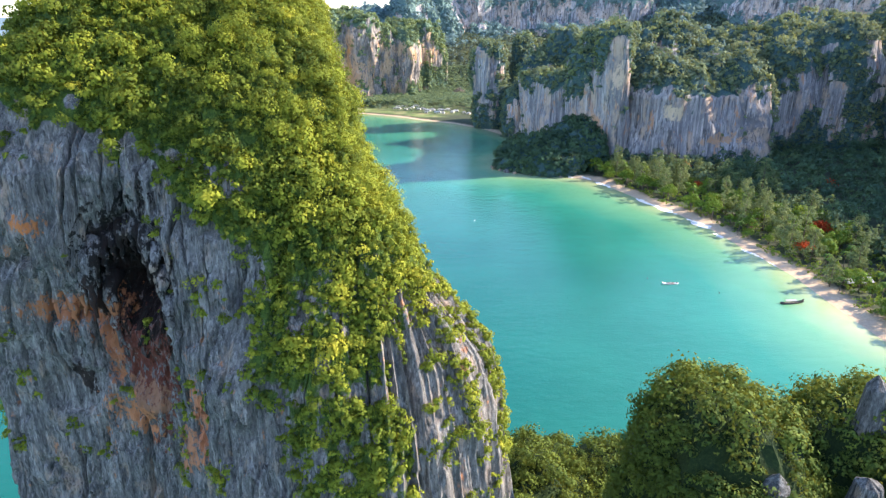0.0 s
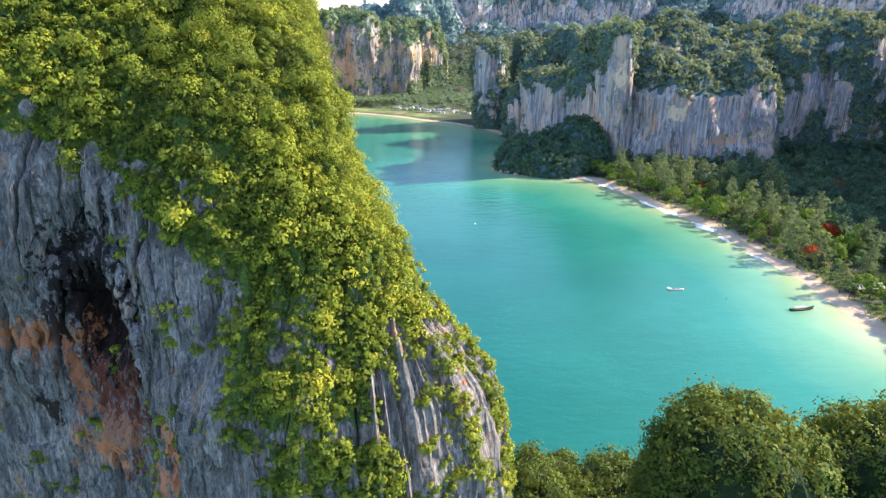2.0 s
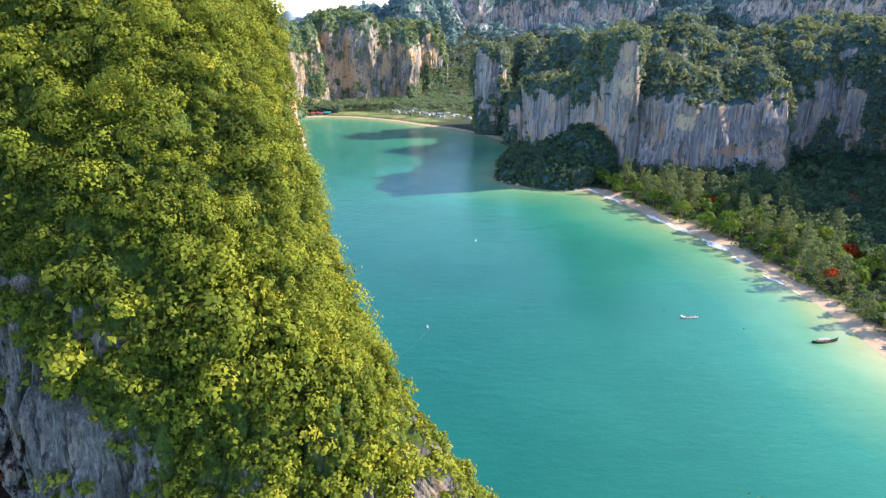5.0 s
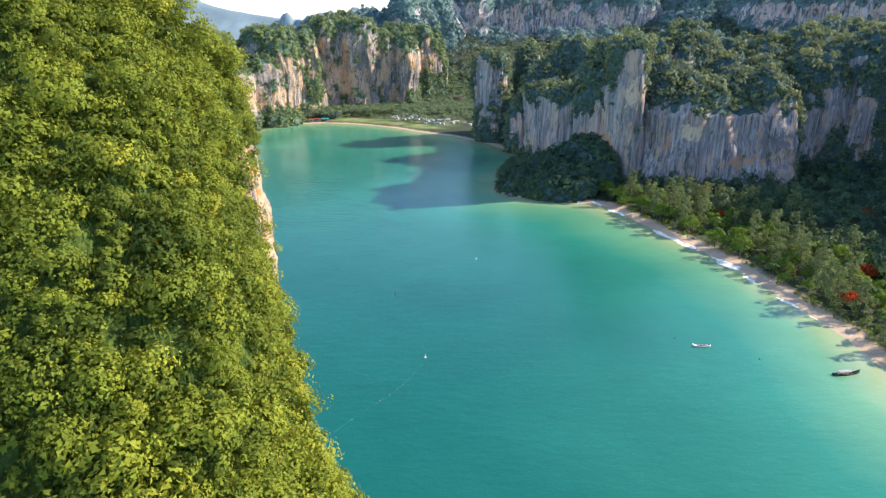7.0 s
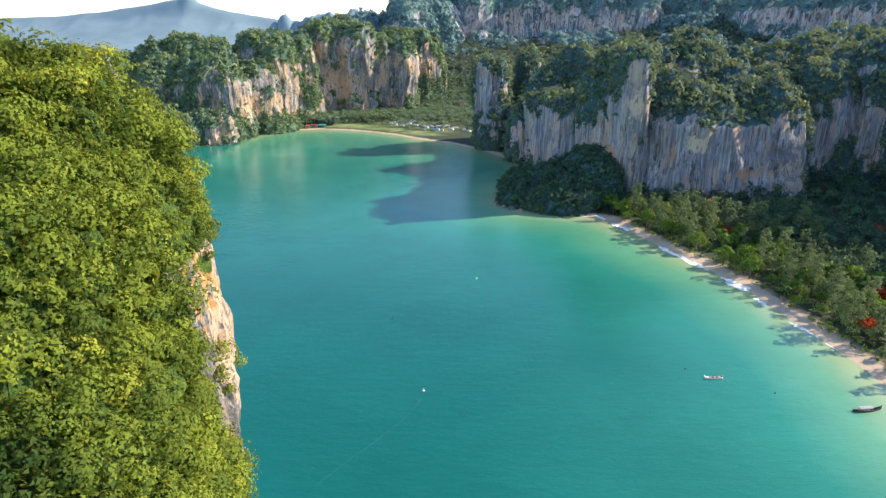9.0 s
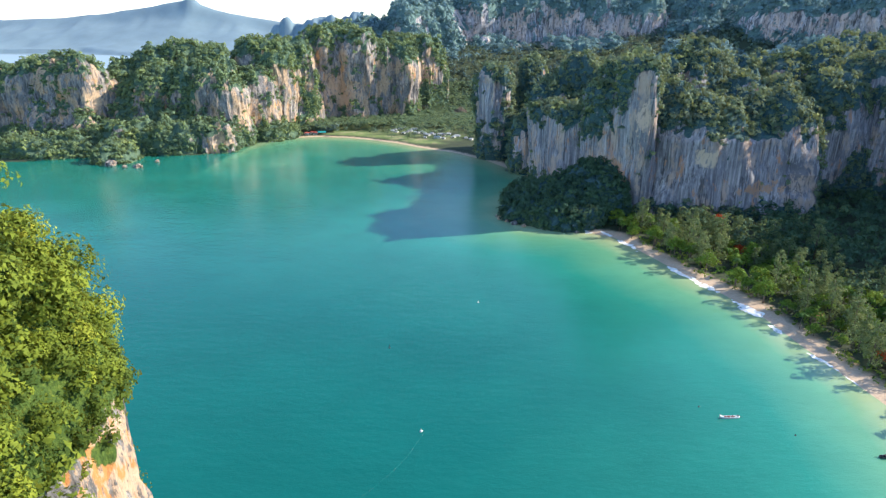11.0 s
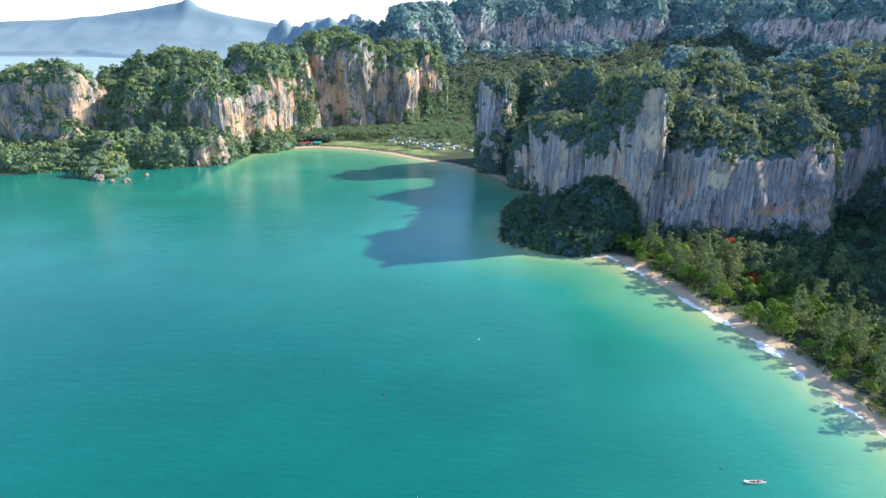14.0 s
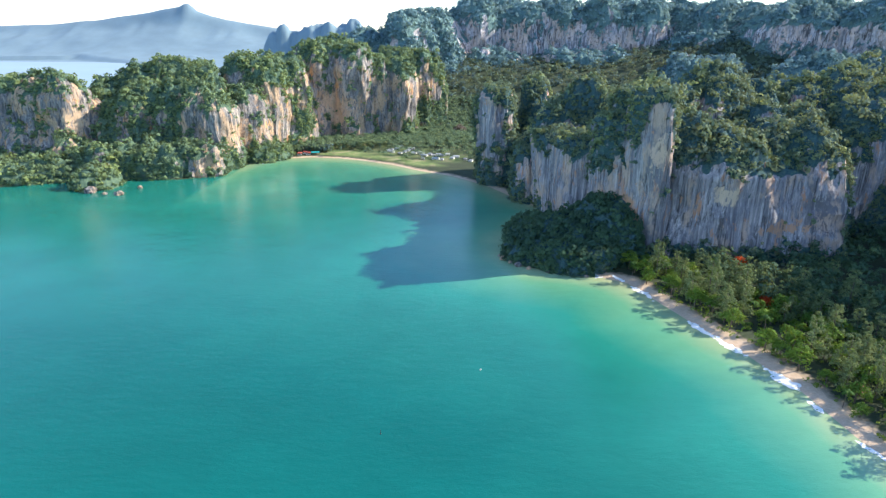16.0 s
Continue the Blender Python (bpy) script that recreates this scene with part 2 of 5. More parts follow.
# The two dark grey patches paint overhang shadow on the face; others are stains.
ROCK_WALL = rock_material("limestone_streaked", (0.335, 0.31, 0.325), (0.62, 0.545, 0.51), (0.54, 0.38, 0.28), (0.50, 0.25, 0.14), 0.21, 0.50, 0.55, drawn=0.035, calm=0.8, dash=0.3, plants=HAZY, stain_shade_at=[((150, 684, 44), (16, 40, 15), (0.50, 0.27, 0.16), 2.0), ((285, 664, 34), (26, 40, 8), (0.50, 0.29, 0.18), 2.0), ((232, 654, 62), (13, 40, 9), (0.62, 0.47, 0.33), 2.0), ((124, 790, 60), (20, 40, 18), (0.16, 0.15, 0.17), 2.0), ((320, 668, 52), (16, 40, 12), (0.17, 0.16, 0.17), 2.0), ((170, 660, 96), (7, 40, 26), (0.60, 0.43, 0.32), 1.9)])
ROCK_WARM = rock_material("limestone_warm", (0.28, 0.255, 0.245), (0.58, 0.475, 0.38), (0.56, 0.36, 0.21), (0.56, 0.29, 0.12), 0.16, 0.60, 0.55, calm=0.75, stain_shade_at=[((-300, 1115, 50), (22, 40, 16), (0.60, 0.34, 0.15), 2.0), ((-200, 1240, 55), (40, 60, 30), (0.55, 0.36, 0.24), 2.1), ((-525, 1005, 70), (16, 40, 24), (0.60, 0.42, 0.27), 2.0), ((-335, 985, 12), (14, 30, 10), (0.62, 0.42, 0.25), 2.1)], plants=((0.055, 0.095, 0.070), (0.105, 0.155, 0.095), (0.18, 0.22, 0.11)))
# Back ridge haze painted in: paler rock and blue-green undergrowth.
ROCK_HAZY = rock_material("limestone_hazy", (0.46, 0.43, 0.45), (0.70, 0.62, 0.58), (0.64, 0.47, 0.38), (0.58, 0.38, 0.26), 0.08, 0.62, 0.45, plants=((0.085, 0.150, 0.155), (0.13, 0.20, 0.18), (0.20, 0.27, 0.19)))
LEAF_NEAR = leaf_material("leaves_sunny", (0.026, 0.058, 0.013), (0.212, 0.252, 0.026), (0.46, 0.41, 0.045), 0.27)
LEAF_KNOLL = leaf_material("leaves_knoll", (0.026, 0.055, 0.014), (0.135, 0.180, 0.028), (0.42, 0.37, 0.05), 0.20)
# Haze over the wall and the slopes beyond is tinted into these dark leaves.
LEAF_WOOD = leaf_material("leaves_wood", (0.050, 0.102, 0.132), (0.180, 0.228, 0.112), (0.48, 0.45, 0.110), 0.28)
# Darker leaf copy for the shaded foot slope and plain, shade in its colour.
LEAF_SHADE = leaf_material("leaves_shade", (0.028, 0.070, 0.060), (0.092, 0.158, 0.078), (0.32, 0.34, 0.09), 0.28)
# Blue-green cast puts the haze of western ridge and far bay into the colour.
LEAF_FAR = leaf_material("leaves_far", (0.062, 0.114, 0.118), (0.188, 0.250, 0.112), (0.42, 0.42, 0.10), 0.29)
LEAF_PALM = leaf_material("leaves_palm", (0.055, 0.105, 0.095), (0.155, 0.220, 0.110), (0.33, 0.36, 0.13), 0.25)
# Lightened blue copy of the leaves carries the back ridge's haze as colour.
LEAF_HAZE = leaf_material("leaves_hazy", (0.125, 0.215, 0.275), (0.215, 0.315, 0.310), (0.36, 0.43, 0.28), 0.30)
LEAF_TREE = leaf_material("leaves_broad", (0.036, 0.084, 0.018), (0.125, 0.218, 0.030), (0.29, 0.33, 0.045), 0.30, 0.30)
LEAF_GREY = leaf_material("leaves_feathery", (0.060, 0.095, 0.048), (0.172, 0.218, 0.086), (0.32, 0.35, 0.13), 0.30, 0.20)
LEAF_RED = leaf_material("flowers_red", (0.30, 0.035, 0.012), (0.55, 0.08, 0.02), (0.60, 0.16, 0.03), 0.30)
BROWN_TWIGS = leaf_material("twigs_brown", (0.16, 0.12, 0.10), (0.27, 0.21, 0.17), (0.33, 0.28, 0.20), 0.2)
BARK = plain_material("bark", (0.16, 0.12, 0.09), 0.9, 0.4, 3.0)


# ---- foliage ----
def crowns(name, spots, radii, tones, puffs, cards, size, material, seed, flat=0.8, loose=0.45):
    """One mesh of leaves: each crown is a dome of puffs, each puff a dome of small three-cornered leaf sprays turned outwards."""
    rng = np.random.default_rng(seed)
    spots, radii, tones = np.asarray(spots, float), np.asarray(radii, float), np.asarray(tones, float)

    def dome(n, low):
        d = rng.normal(size=(n, 3))
        d[:, 2] = np.abs(d[:, 2]) - low
        return d / np.linalg.norm(d, axis=1)[:, None]

    who = np.repeat(np.arange(len(spots)), puffs)
    d = dome(len(who), 0.2)
    pc = spots[who] + d * (radii[who] * (0.45 + 0.35 * rng.random(len(who))))[:, None] * np.array([1, 1, flat])
    pr = radii[who] * (0.30 + 0.22 * rng.random(len(who)))
    pt = tones[who] + 0.16 * (rng.random(len(who)) - 0.5)
    leaf = np.repeat(np.arange(len(pc)), cards)
    e = dome(len(leaf), 0.35)
    c = pc[leaf] + e * (pr[leaf] * (0.75 + 0.4 * rng.random(len(leaf))))[:, None]
    nrm = e + 0.5 * d[leaf] + rng.normal(size=e.shape) * loose
    nrm /= np.linalg.norm(nrm, axis=1)[:, None]
    a = np.cross(nrm, rng.normal(size=e.shape))
    a /= np.linalg.norm(a, axis=1)[:, None]
    b = np.cross(nrm, a)
    s = (size * (radii[who][leaf] / radii.mean()) ** 0.5 * (0.6 + 0.8 * rng.random(len(leaf))))[:, None]
    w = 0.55 + 0.5 * rng.random((len(leaf), 1))
    tri = np.stack([c + a * s, c - a * s * 0.6 + b * s * w, c - a * s * 0.6 - b * s * w], 1).reshape(-1, 3)
    soft = 0.75 * e + 0.55 * d[leaf] + 0.45 * nrm
    soft /= np.linalg.norm(soft, axis=1)[:, None]
    return mesh_of(name, tri, np.arange(len(tri)).reshape(-1, 3), material, True, [("tone", np.repeat(pt[leaf], 3))], np.repeat(soft, 3, 0))


def scatter(verts, faces, per_area, mask, seed):
    """Points spread evenly by area over a surface where mask(points, normals) allows, with the normals."""
    rng = np.random.default_rng(seed)
    v = np.asarray(verts, float)[faces]
    c = v.mean(1)
    nrm = np.cross(v[:, 2] - v[:, 0], v[:, 3] - v[:, 1])
    area = np.linalg.norm(nrm, axis=1) / 2
    nrm /= np.maximum(area[:, None] * 2, 1e-9)
    count = rng.poisson(area * per_area)
    who = np.repeat(np.arange(len(c)), count)
    u, w = rng.random((2, len(who)))[:, :, None]
    q = v[who]
    p = (q[:, 0] * (1 - u) + q[:, 1] * u) * (1 - w) + (q[:, 3] * (1 - u) + q[:, 2] * u) * w
    keep = rng.random(len(p)) < mask(p, nrm[who])
    return p[keep], nrm[who][keep]


# ---- lofted rock ----
def ring_faces(rows, cols):
    i, j = np.meshgrid(np.arange(rows - 1), np.arange(cols), indexing="ij")
    k = (j + 1) % cols
    return np.stack([i * cols + j, i * cols + k, (i + 1) * cols + k, (i + 1) * cols + j], -1).reshape(-1, 4)


def closed_curve(points, at):
    """Points on a smooth closed curve through the given ones, at so many steps from point to point."""
    p = np.asarray(points, float)
    m = len(p)
    t = np.asarray(at, float)
    i = t.astype(int)
    f = (t - i)[:, None]
    a, b, c, d = p[(i - 1) % m], p[i % m], p[(i + 1) % m], p[(i + 2) % m]
    return 0.5 * (2 * b + (c - a) * f + (2 * a - 5 * b + 4 * c - d) * f**2 + (3 * b - a - 3 * c + d) * f**3)


def loft(sections, around, rows):
    """A surface through closed sections (z, points), from the lowest up; rows: heights and counts of rows up to them."""
    zs = np.array([s[0] for s in sections], float)
    rings = np.array([closed_curve(s[1], around) for s in sections])
    length = np.cumsum(np.r_[0, np.hypot(np.diff(zs), np.abs(np.diff([np.ptp(r[:, 1]) for r in rings])) * 0.6)])
    at, last = [], 0.0
    for z, n in rows:
        end = np.interp(z, zs, length)
        at.append(np.linspace(last, end, n, endpoint=False))
        last = end
    at = np.r_[np.concatenate(at), length[-1]]
    k = np.clip(np.searchsorted(length, at, "right") - 1, 0, len(zs) - 2)
    f = ((at - length[k]) / (length[k + 1] - length[k]))[:, None, None]
    xy = rings[k] * (1 - f) + rings[k + 1] * f
    z = np.interp(at, length, zs)
    return np.concatenate([xy, np.broadcast_to(z[:, None, None], (len(at), len(around), 1))], 2)


def outward(grid):
    """The level outward direction at each point of a loft."""
    d = np.roll(grid, -1, 1) - np.roll(grid, 1, 1)
    o = np.stack([d[..., 1], -d[..., 0], np.zeros_like(d[..., 0])], -1)
    return o / np.maximum(np.linalg.norm(o, axis=2), 1e-6)[..., None]


def grid_normals(g):
    n = np.cross(np.roll(g, -1, 1) - np.roll(g, 1, 1), np.gradient(g, axis=0))
    return n / np.maximum(np.linalg.norm(n, axis=2), 1e-9)[..., None]


def tower_grid(cx, cy, rx, ry, top, turn=0.0, wall=0.65, base=-4.0, res=3.0, seed=0, square=0.55, lump=0.16, warp=14.0, lumps=1.0, flute=1.0):
    """A limestone tower: steep fluted walls to wall*top, then a lumpy domed head."""
    n_round = int(np.clip(2 * math.pi * max(rx, ry) / res, 40, 260))
    n_up = int(np.clip((top + 0.6 * max(rx, ry)) / res, 24, 120))
    th = np.linspace(0, 2 * math.pi, n_round, endpoint=False)
    s = np.linspace(0, 1, n_up)
    zw = wall * top
    share = zw / (zw + 0.75 * max(rx, ry))
    z = np.where(s < share, base + (zw - base) * s / share, 0)
    q = np.clip((s - share) / (1 - share), 0, 1) * math.pi / 2
    z = np.where(s >= share, zw + (top - zw) * np.sin(q) ** 0.9, z)
    r = np.where(s < share, 1.03 - 0.06 * s / share, 0.97 * np.cos(q) ** 0.8)
    c, sn = np.cos(th), np.sin(th)
    sq = (np.abs(c) ** (2 / square / 2) + np.abs(sn) ** (2 / square / 2)) ** (-square) if square != 1 else 1
    x0, y0 = c * sq * rx, sn * sq * ry
    wob = 1 + lump * fbm(c * 1.3 + seed * 3.1, sn * 1.3, np.full_like(c, seed * 1.7), 3, seed)
    X = r[:, None] * (x0 * wob)[None]
    Y = r[:, None] * (y0 * wob)[None]
    ca, sa = math.cos(radians(turn)), math.sin(radians(turn))
    gx, gy = cx + X * ca - Y * sa, cy + X * sa + Y * ca
    gz = np.broadcast_to(z[:, None], gx.shape).copy()
    size = max(rx, ry)
    head = smooth(zw * 0.9, top, gz)
    gz = gz + head * (0.22 * size * fbm(gx / size * 2.2, gy / size * 2.2, gx * 0 + seed, 4, seed + 5)) * (r[:, None] > 0.02)
    gz = gz + head * lumps * (11 * np.abs(vnoise(gx / 26, gy / 26, gx * 0 + seed, seed + 6)) + 6 * np.abs(vnoise(gx / 11, gy / 11, gx * 0 + seed, seed + 16)) - 4) * (r[:, None] > 0.02)
    g = np.stack([gx, gy, gz], -1)
    o = outward(g)
    u = np.broadcast_to((th * size)[None], gx.shape)
    f = flute * (6.0 * fbm(u / 34, gz / 70, 0 * gx + seed, 3, seed + 9) + 3.6 * ridged(u / 13, gz / 60, 0 * gx + seed, 3, seed + 3) + 1.6 * ridged(u / 5, gz / 50, 0 * gx + seed, 1, seed + 4) + 1.6 * fbm(gx / 6, gy / 6, gz / 14, 3, seed + 7) + 2.4 * ridged(gx / 15, gy / 15, gz / 17, 3, seed + 8))
    g = g + o * (f * np.clip(r, 0, 1)[:, None])[..., None]
    bend = warp * np.stack([fbm(g[..., 0] / 42, g[..., 1] / 42, g[..., 2] / 90, 3, 201), fbm(g[..., 0] / 42, g[..., 1] / 42, g[..., 2] / 90, 3, 202), 0.35 * fbm(g[..., 0] / 42, g[..., 1] / 42, g[..., 2] / 90, 2, 203)], -1)
    return g + bend * smooth(0, 15, g[..., 2])[..., None]


def buried(p, k, towers):
    """Which points lie inside another tower."""
    hid = np.zeros(len(p), bool)
    for m, spec in enumerate(towers):
        if m != k:
            cx, cy, rx, ry, top = spec[:5]
            q = ((p[:, 0] - cx) / rx) ** 2 + ((p[:, 1] - cy) / ry) ** 2
            hid |= (q < 0.75) & (p[:, 2] < top * 0.8 * np.sqrt(np.maximum(1 - q, 0)))
    return hid


def massif(name, label, towers, rock, leaf, rocky, crown=(4.5, 7.5), puffs=5, cards=6, card=1.9, seed=1, res=3.0, bare=(), per=0.020, category="cliff", deep=0.30, seen=None, warp=14.0, tufts=0.20, rear=0.35):
    """A limestone massif: rock towers as parts, its woods as one mass of leaves. rocky: how much of the steep sides stays bare."""
    top = thing(name, label, category)
    spots, radii = [], []
    rng = np.random.default_rng(seed)
    for k, spec in enumerate(towers):
        g = tower_grid(*spec[:5], **{"res": res, "seed": seed * 13 + k, "warp": warp, **(spec[5] if len(spec) > 5 else {})})
        f = ring_faces(*g.shape[:2])
        v = g.reshape(-1, 3)

        def cover(p, nrm):
            x, y, z = p.T
            n = fbm(x / 26, y / 26, z / 40, 3, seed)
            m = fbm(x / 9, y / 9, z / 14, 3, seed + 2)
            keep = 1 - (1 - smooth(0.15, 0.5, nrm[:, 2] + 0.2 * m)) * smooth(-0.1, 0.1, n + rocky - 0.5) * smooth(12, 30, z)
            for x0, x1, y0, y1, z0, z1 in bare:
                tongue = fbm(x / 17, y / 17, z / 120, 3, seed + 4)
                hole = (x > x0 + 9 * m) & (x < x1 + 9 * m) & (y > y0 - 16) & (y < y1 + 12) & (z > z0 + 26 * m + 10 * n + 3) & (z < z1 + 4 + 14 * m + (z1 - z0) * 0.95 * np.minimum(tongue + 0.10, 0.22))
                keep = np.where(hole & (nrm[:, 2] < 0.62), 0.9 * smooth(tufts, tufts + 0.16, m + 0.30 * nrm[:, 2] + 0.15 * n), keep)
            return keep

        def mask(p, nrm):
            return cover(p, nrm) * (0.5 + 0.5 * (1 - smooth(0.25, 0.6, nrm[:, 2]))) * (nrm[:, 1] < rear) * ~buried(p, k, towers) * (1 if seen is None else seen(p))

        mid = v[f].mean(1)
        inside = np.zeros(len(mid), bool)
        for j, other in enumerate(towers):
            if j != k:
                q = ((mid[:, 0] - other[0]) / other[2]) ** 2 + ((mid[:, 1] - other[1]) / other[3]) ** 2
                inside |= (q < 0.35) & (mid[:, 2] < other[4] * 0.6)
        bare_faces = f[~inside]
        level = grid_normals(g).reshape(-1, 3)
        part("rock_tower", mesh_of("rock_tower", v, bare_faces, rock, False, [("green", cover(v, level) * (0.62 + 0.38 * smooth(0.15, 0.55, level[:, 2])))]), rock, top)

        p, nrm = scatter(v, f, per * 2.0, mask, seed + k)
        rr = crown[0] + (crown[1] - crown[0]) * rng.random(len(p)) ** 2
        rr *= 0.6 + 0.4 * np.clip(nrm[:, 2] * 1.5, 0, 1)
        spots.append(p + nrm * (rr * 0.15)[:, None] + np.array([0, 0, 0.25]) * rr[:, None])
        radii.append(rr)
    spots, radii = np.concatenate(spots), np.concatenate(radii)
    tone = deep + 0.22 * fbm(spots[:, 0] / 40, spots[:, 1] / 40, spots[:, 2] / 40, 3, seed) + 0.25 * rng.random(len(spots)) ** 2
    woods = new("woods", crowns("woods", spots, radii, tone, puffs, cards, card, leaf, seed, 0.85, 0.26))
    tagged(woods, "dense green tropical woods covering the limestone tops", "woods", kind="stuff")
    return top


# ---- sea and land ----
COAST = [(330, 150), (240, 215), (214, 262), (212, 307), (212, 357), (203, 410), (197, 455), (186, 490), (170, 530), (154, 574), (141, 609), (122, 622),
         (96, 632), (64, 643), (49, 670), (56, 715), (82, 770), (103, 818), (73, 879), (45, 935), (1, 989), (-48, 1024), (-92, 1065), (-139, 1093), (-176, 1109), (-222, 1116),
         (-280, 1097), (-324, 1018), (-331, 972), (-378, 954), (-415, 969), (-435, 945), (-450, 891), (-516, 943), (-575, 907), (-700, 900), (-900, 930)]
coast = np.array(COAST, float)


def to_coast(x, y):
    """Distance from the shore line, over the water positive."""
    shape = np.shape(x)
    p = np.stack([np.ravel(x), np.ravel(y)], -1)
    best = np.full(len(p), 1e9)
    ring = np.concatenate([coast, [(-900, 1130), (-600, 1160), (-430, 1230), (-400, 1500), (-700, 2100), (-1250, 2900), (-1500, 3500), (-2200, 3900), (-4500, 3700), (-4500, 6000), (6000, 6000), (6000, 150)]])
    odd = np.zeros(len(p), bool)
    for k in range(len(ring)):
        a, b = ring[k], ring[(k + 1) % len(ring)]
        if k < len(coast) + 7:
            t = np.clip(((p - a) @ (b - a)) / ((b - a) @ (b - a)), 0, 1)
            best = np.minimum(best, np.hypot(*(p - a - t[:, None] * (b - a)).T))
        cross = (a[1] > p[:, 1]) != (b[1] > p[:, 1])
        with np.errstate(divide="ignore", invalid="ignore"):
            odd ^= cross & (p[:, 0] < (b[0] - a[0]) * (p[:, 1] - a[1]) / (b[1] - a[1]) + a[0])
    return np.where(odd, -best, best).reshape(shape)


def grid_faces(ny, nx):
    i, j = np.meshgrid(np.arange(ny - 1), np.arange(nx - 1), indexing="ij")
    return np.stack([i * nx + j, i * nx + j + 1, (i + 1) * nx + j + 1, (i + 1) * nx + j], -1).reshape(-1, 4)


def sea_material():
    m, nt, p = material("sea_water")
    a = nt.nodes.new("ShaderNodeAttribute")
    a.attribute_name = "shore"
    wob = node(nt, "ShaderNodeMath")
    wob.operation = "MULTIPLY_ADD"
    nt.links.new(noise_tex(nt, 0.012, (1, 1, 1), 4, 0.6), wob.inputs[0])
    wob.inputs[1].default_value = 0.22
    nt.links.new(a.outputs["Fac"], wob.inputs[2])
    col = ramp(nt, wob.outputs[0], [(0.09, (0.44, 0.39, 0.22)), (0.18, (0.31, 0.38, 0.20)), (0.35, (0.115, 0.29, 0.160)), (0.62, (0.023, 0.186, 0.132)), (1.0, (0.0065, 0.108, 0.091))])
    silt = ramp(nt, noise_tex(nt, 0.008, (1, 1.3, 1), 9, 0.70, (4, 8, 0)), [(0.30, 0.88), (0.50, 1.0), (0.70, 1.14)])
    col = mix(nt, 1.0, col, silt, "MULTIPLY")
    # Distant water mixes to a paler base that stands in for reflected sky.
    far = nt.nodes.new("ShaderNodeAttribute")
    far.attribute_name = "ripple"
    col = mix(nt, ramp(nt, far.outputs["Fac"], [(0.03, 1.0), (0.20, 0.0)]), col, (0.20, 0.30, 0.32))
    nt.links.new(col, p.inputs["Base Color"])
    p.inputs["IOR"].default_value = 1.33
    p.inputs["Specular IOR Level"].default_value = 0.5
    h1 = noise_tex(nt, 0.14, (0.6, 1.2, 1), 8, 0.66)
    b = node(nt, "ShaderNodeBump", Height=h1, Distance=0.75)
    calm = nt.nodes.new("ShaderNodeAttribute")
    calm.attribute_name = "ripple"
    nt.links.new(calm.outputs["Fac"], b.inputs["Strength"])
    gloss = nt.nodes.new("ShaderNodeMath")
    gloss.operation = "MULTIPLY_ADD"
    gloss.inputs[1].default_value, gloss.inputs[2].default_value = 0.06, 0.09
    nt.links.new(calm.outputs["Fac"], gloss.inputs[0])
    nt.links.new(gloss.outputs[0], p.inputs["Roughness"])
    nt.links.new(b.outputs[0], p.inputs["Normal"])
    return m


SEA = sea_material()
xs = np.concatenate([np.linspace(-9000, -1000, 12)[:-1], np.linspace(-1000, -340, 34)[:-1], np.linspace(-340, 260, 121), np.linspace(260, 9000, 10)[1:]])
ys = np.concatenate([np.linspace(-6000, 0, 8)[:-1], np.linspace(0, 700, 121)[:-1], np.linspace(700, 1150, 61), np.linspace(1150, 9000, 16)[1:]])
gx, gy = np.meshgrid(xs, ys)
shore = np.clip(to_coast(gx, gy), -20, 400)
depth = 0.06 + 0.94 * (1 - np.exp(-np.maximum(shore, 0) / (84.0 + 22 * (1 - smooth(250, 430, gy)))))
# Lowered towards the inner bay: grazing sky reflection put into the water colour.
depth = depth * (1 - 0.30 * smooth(340, 720, gy) - 0.12 * smooth(720, 900, gy) * smooth(40, 120, shore))
depth = np.where(gx < -292, np.maximum(depth, 0.62 * smooth(-292, -330, gx)), depth)
# Pale matt colour replaces the sky reflection and haze on the farthest water.
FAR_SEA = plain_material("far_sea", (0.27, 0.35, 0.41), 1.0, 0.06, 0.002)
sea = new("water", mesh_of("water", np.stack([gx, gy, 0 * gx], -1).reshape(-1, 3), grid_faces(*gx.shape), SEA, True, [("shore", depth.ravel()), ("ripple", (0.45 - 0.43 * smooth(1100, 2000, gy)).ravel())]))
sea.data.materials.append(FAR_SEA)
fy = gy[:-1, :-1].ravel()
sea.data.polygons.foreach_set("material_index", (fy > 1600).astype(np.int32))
tagged(sea, "calm turquoise green bay water paling towards the beach", "sea", kind="structure")


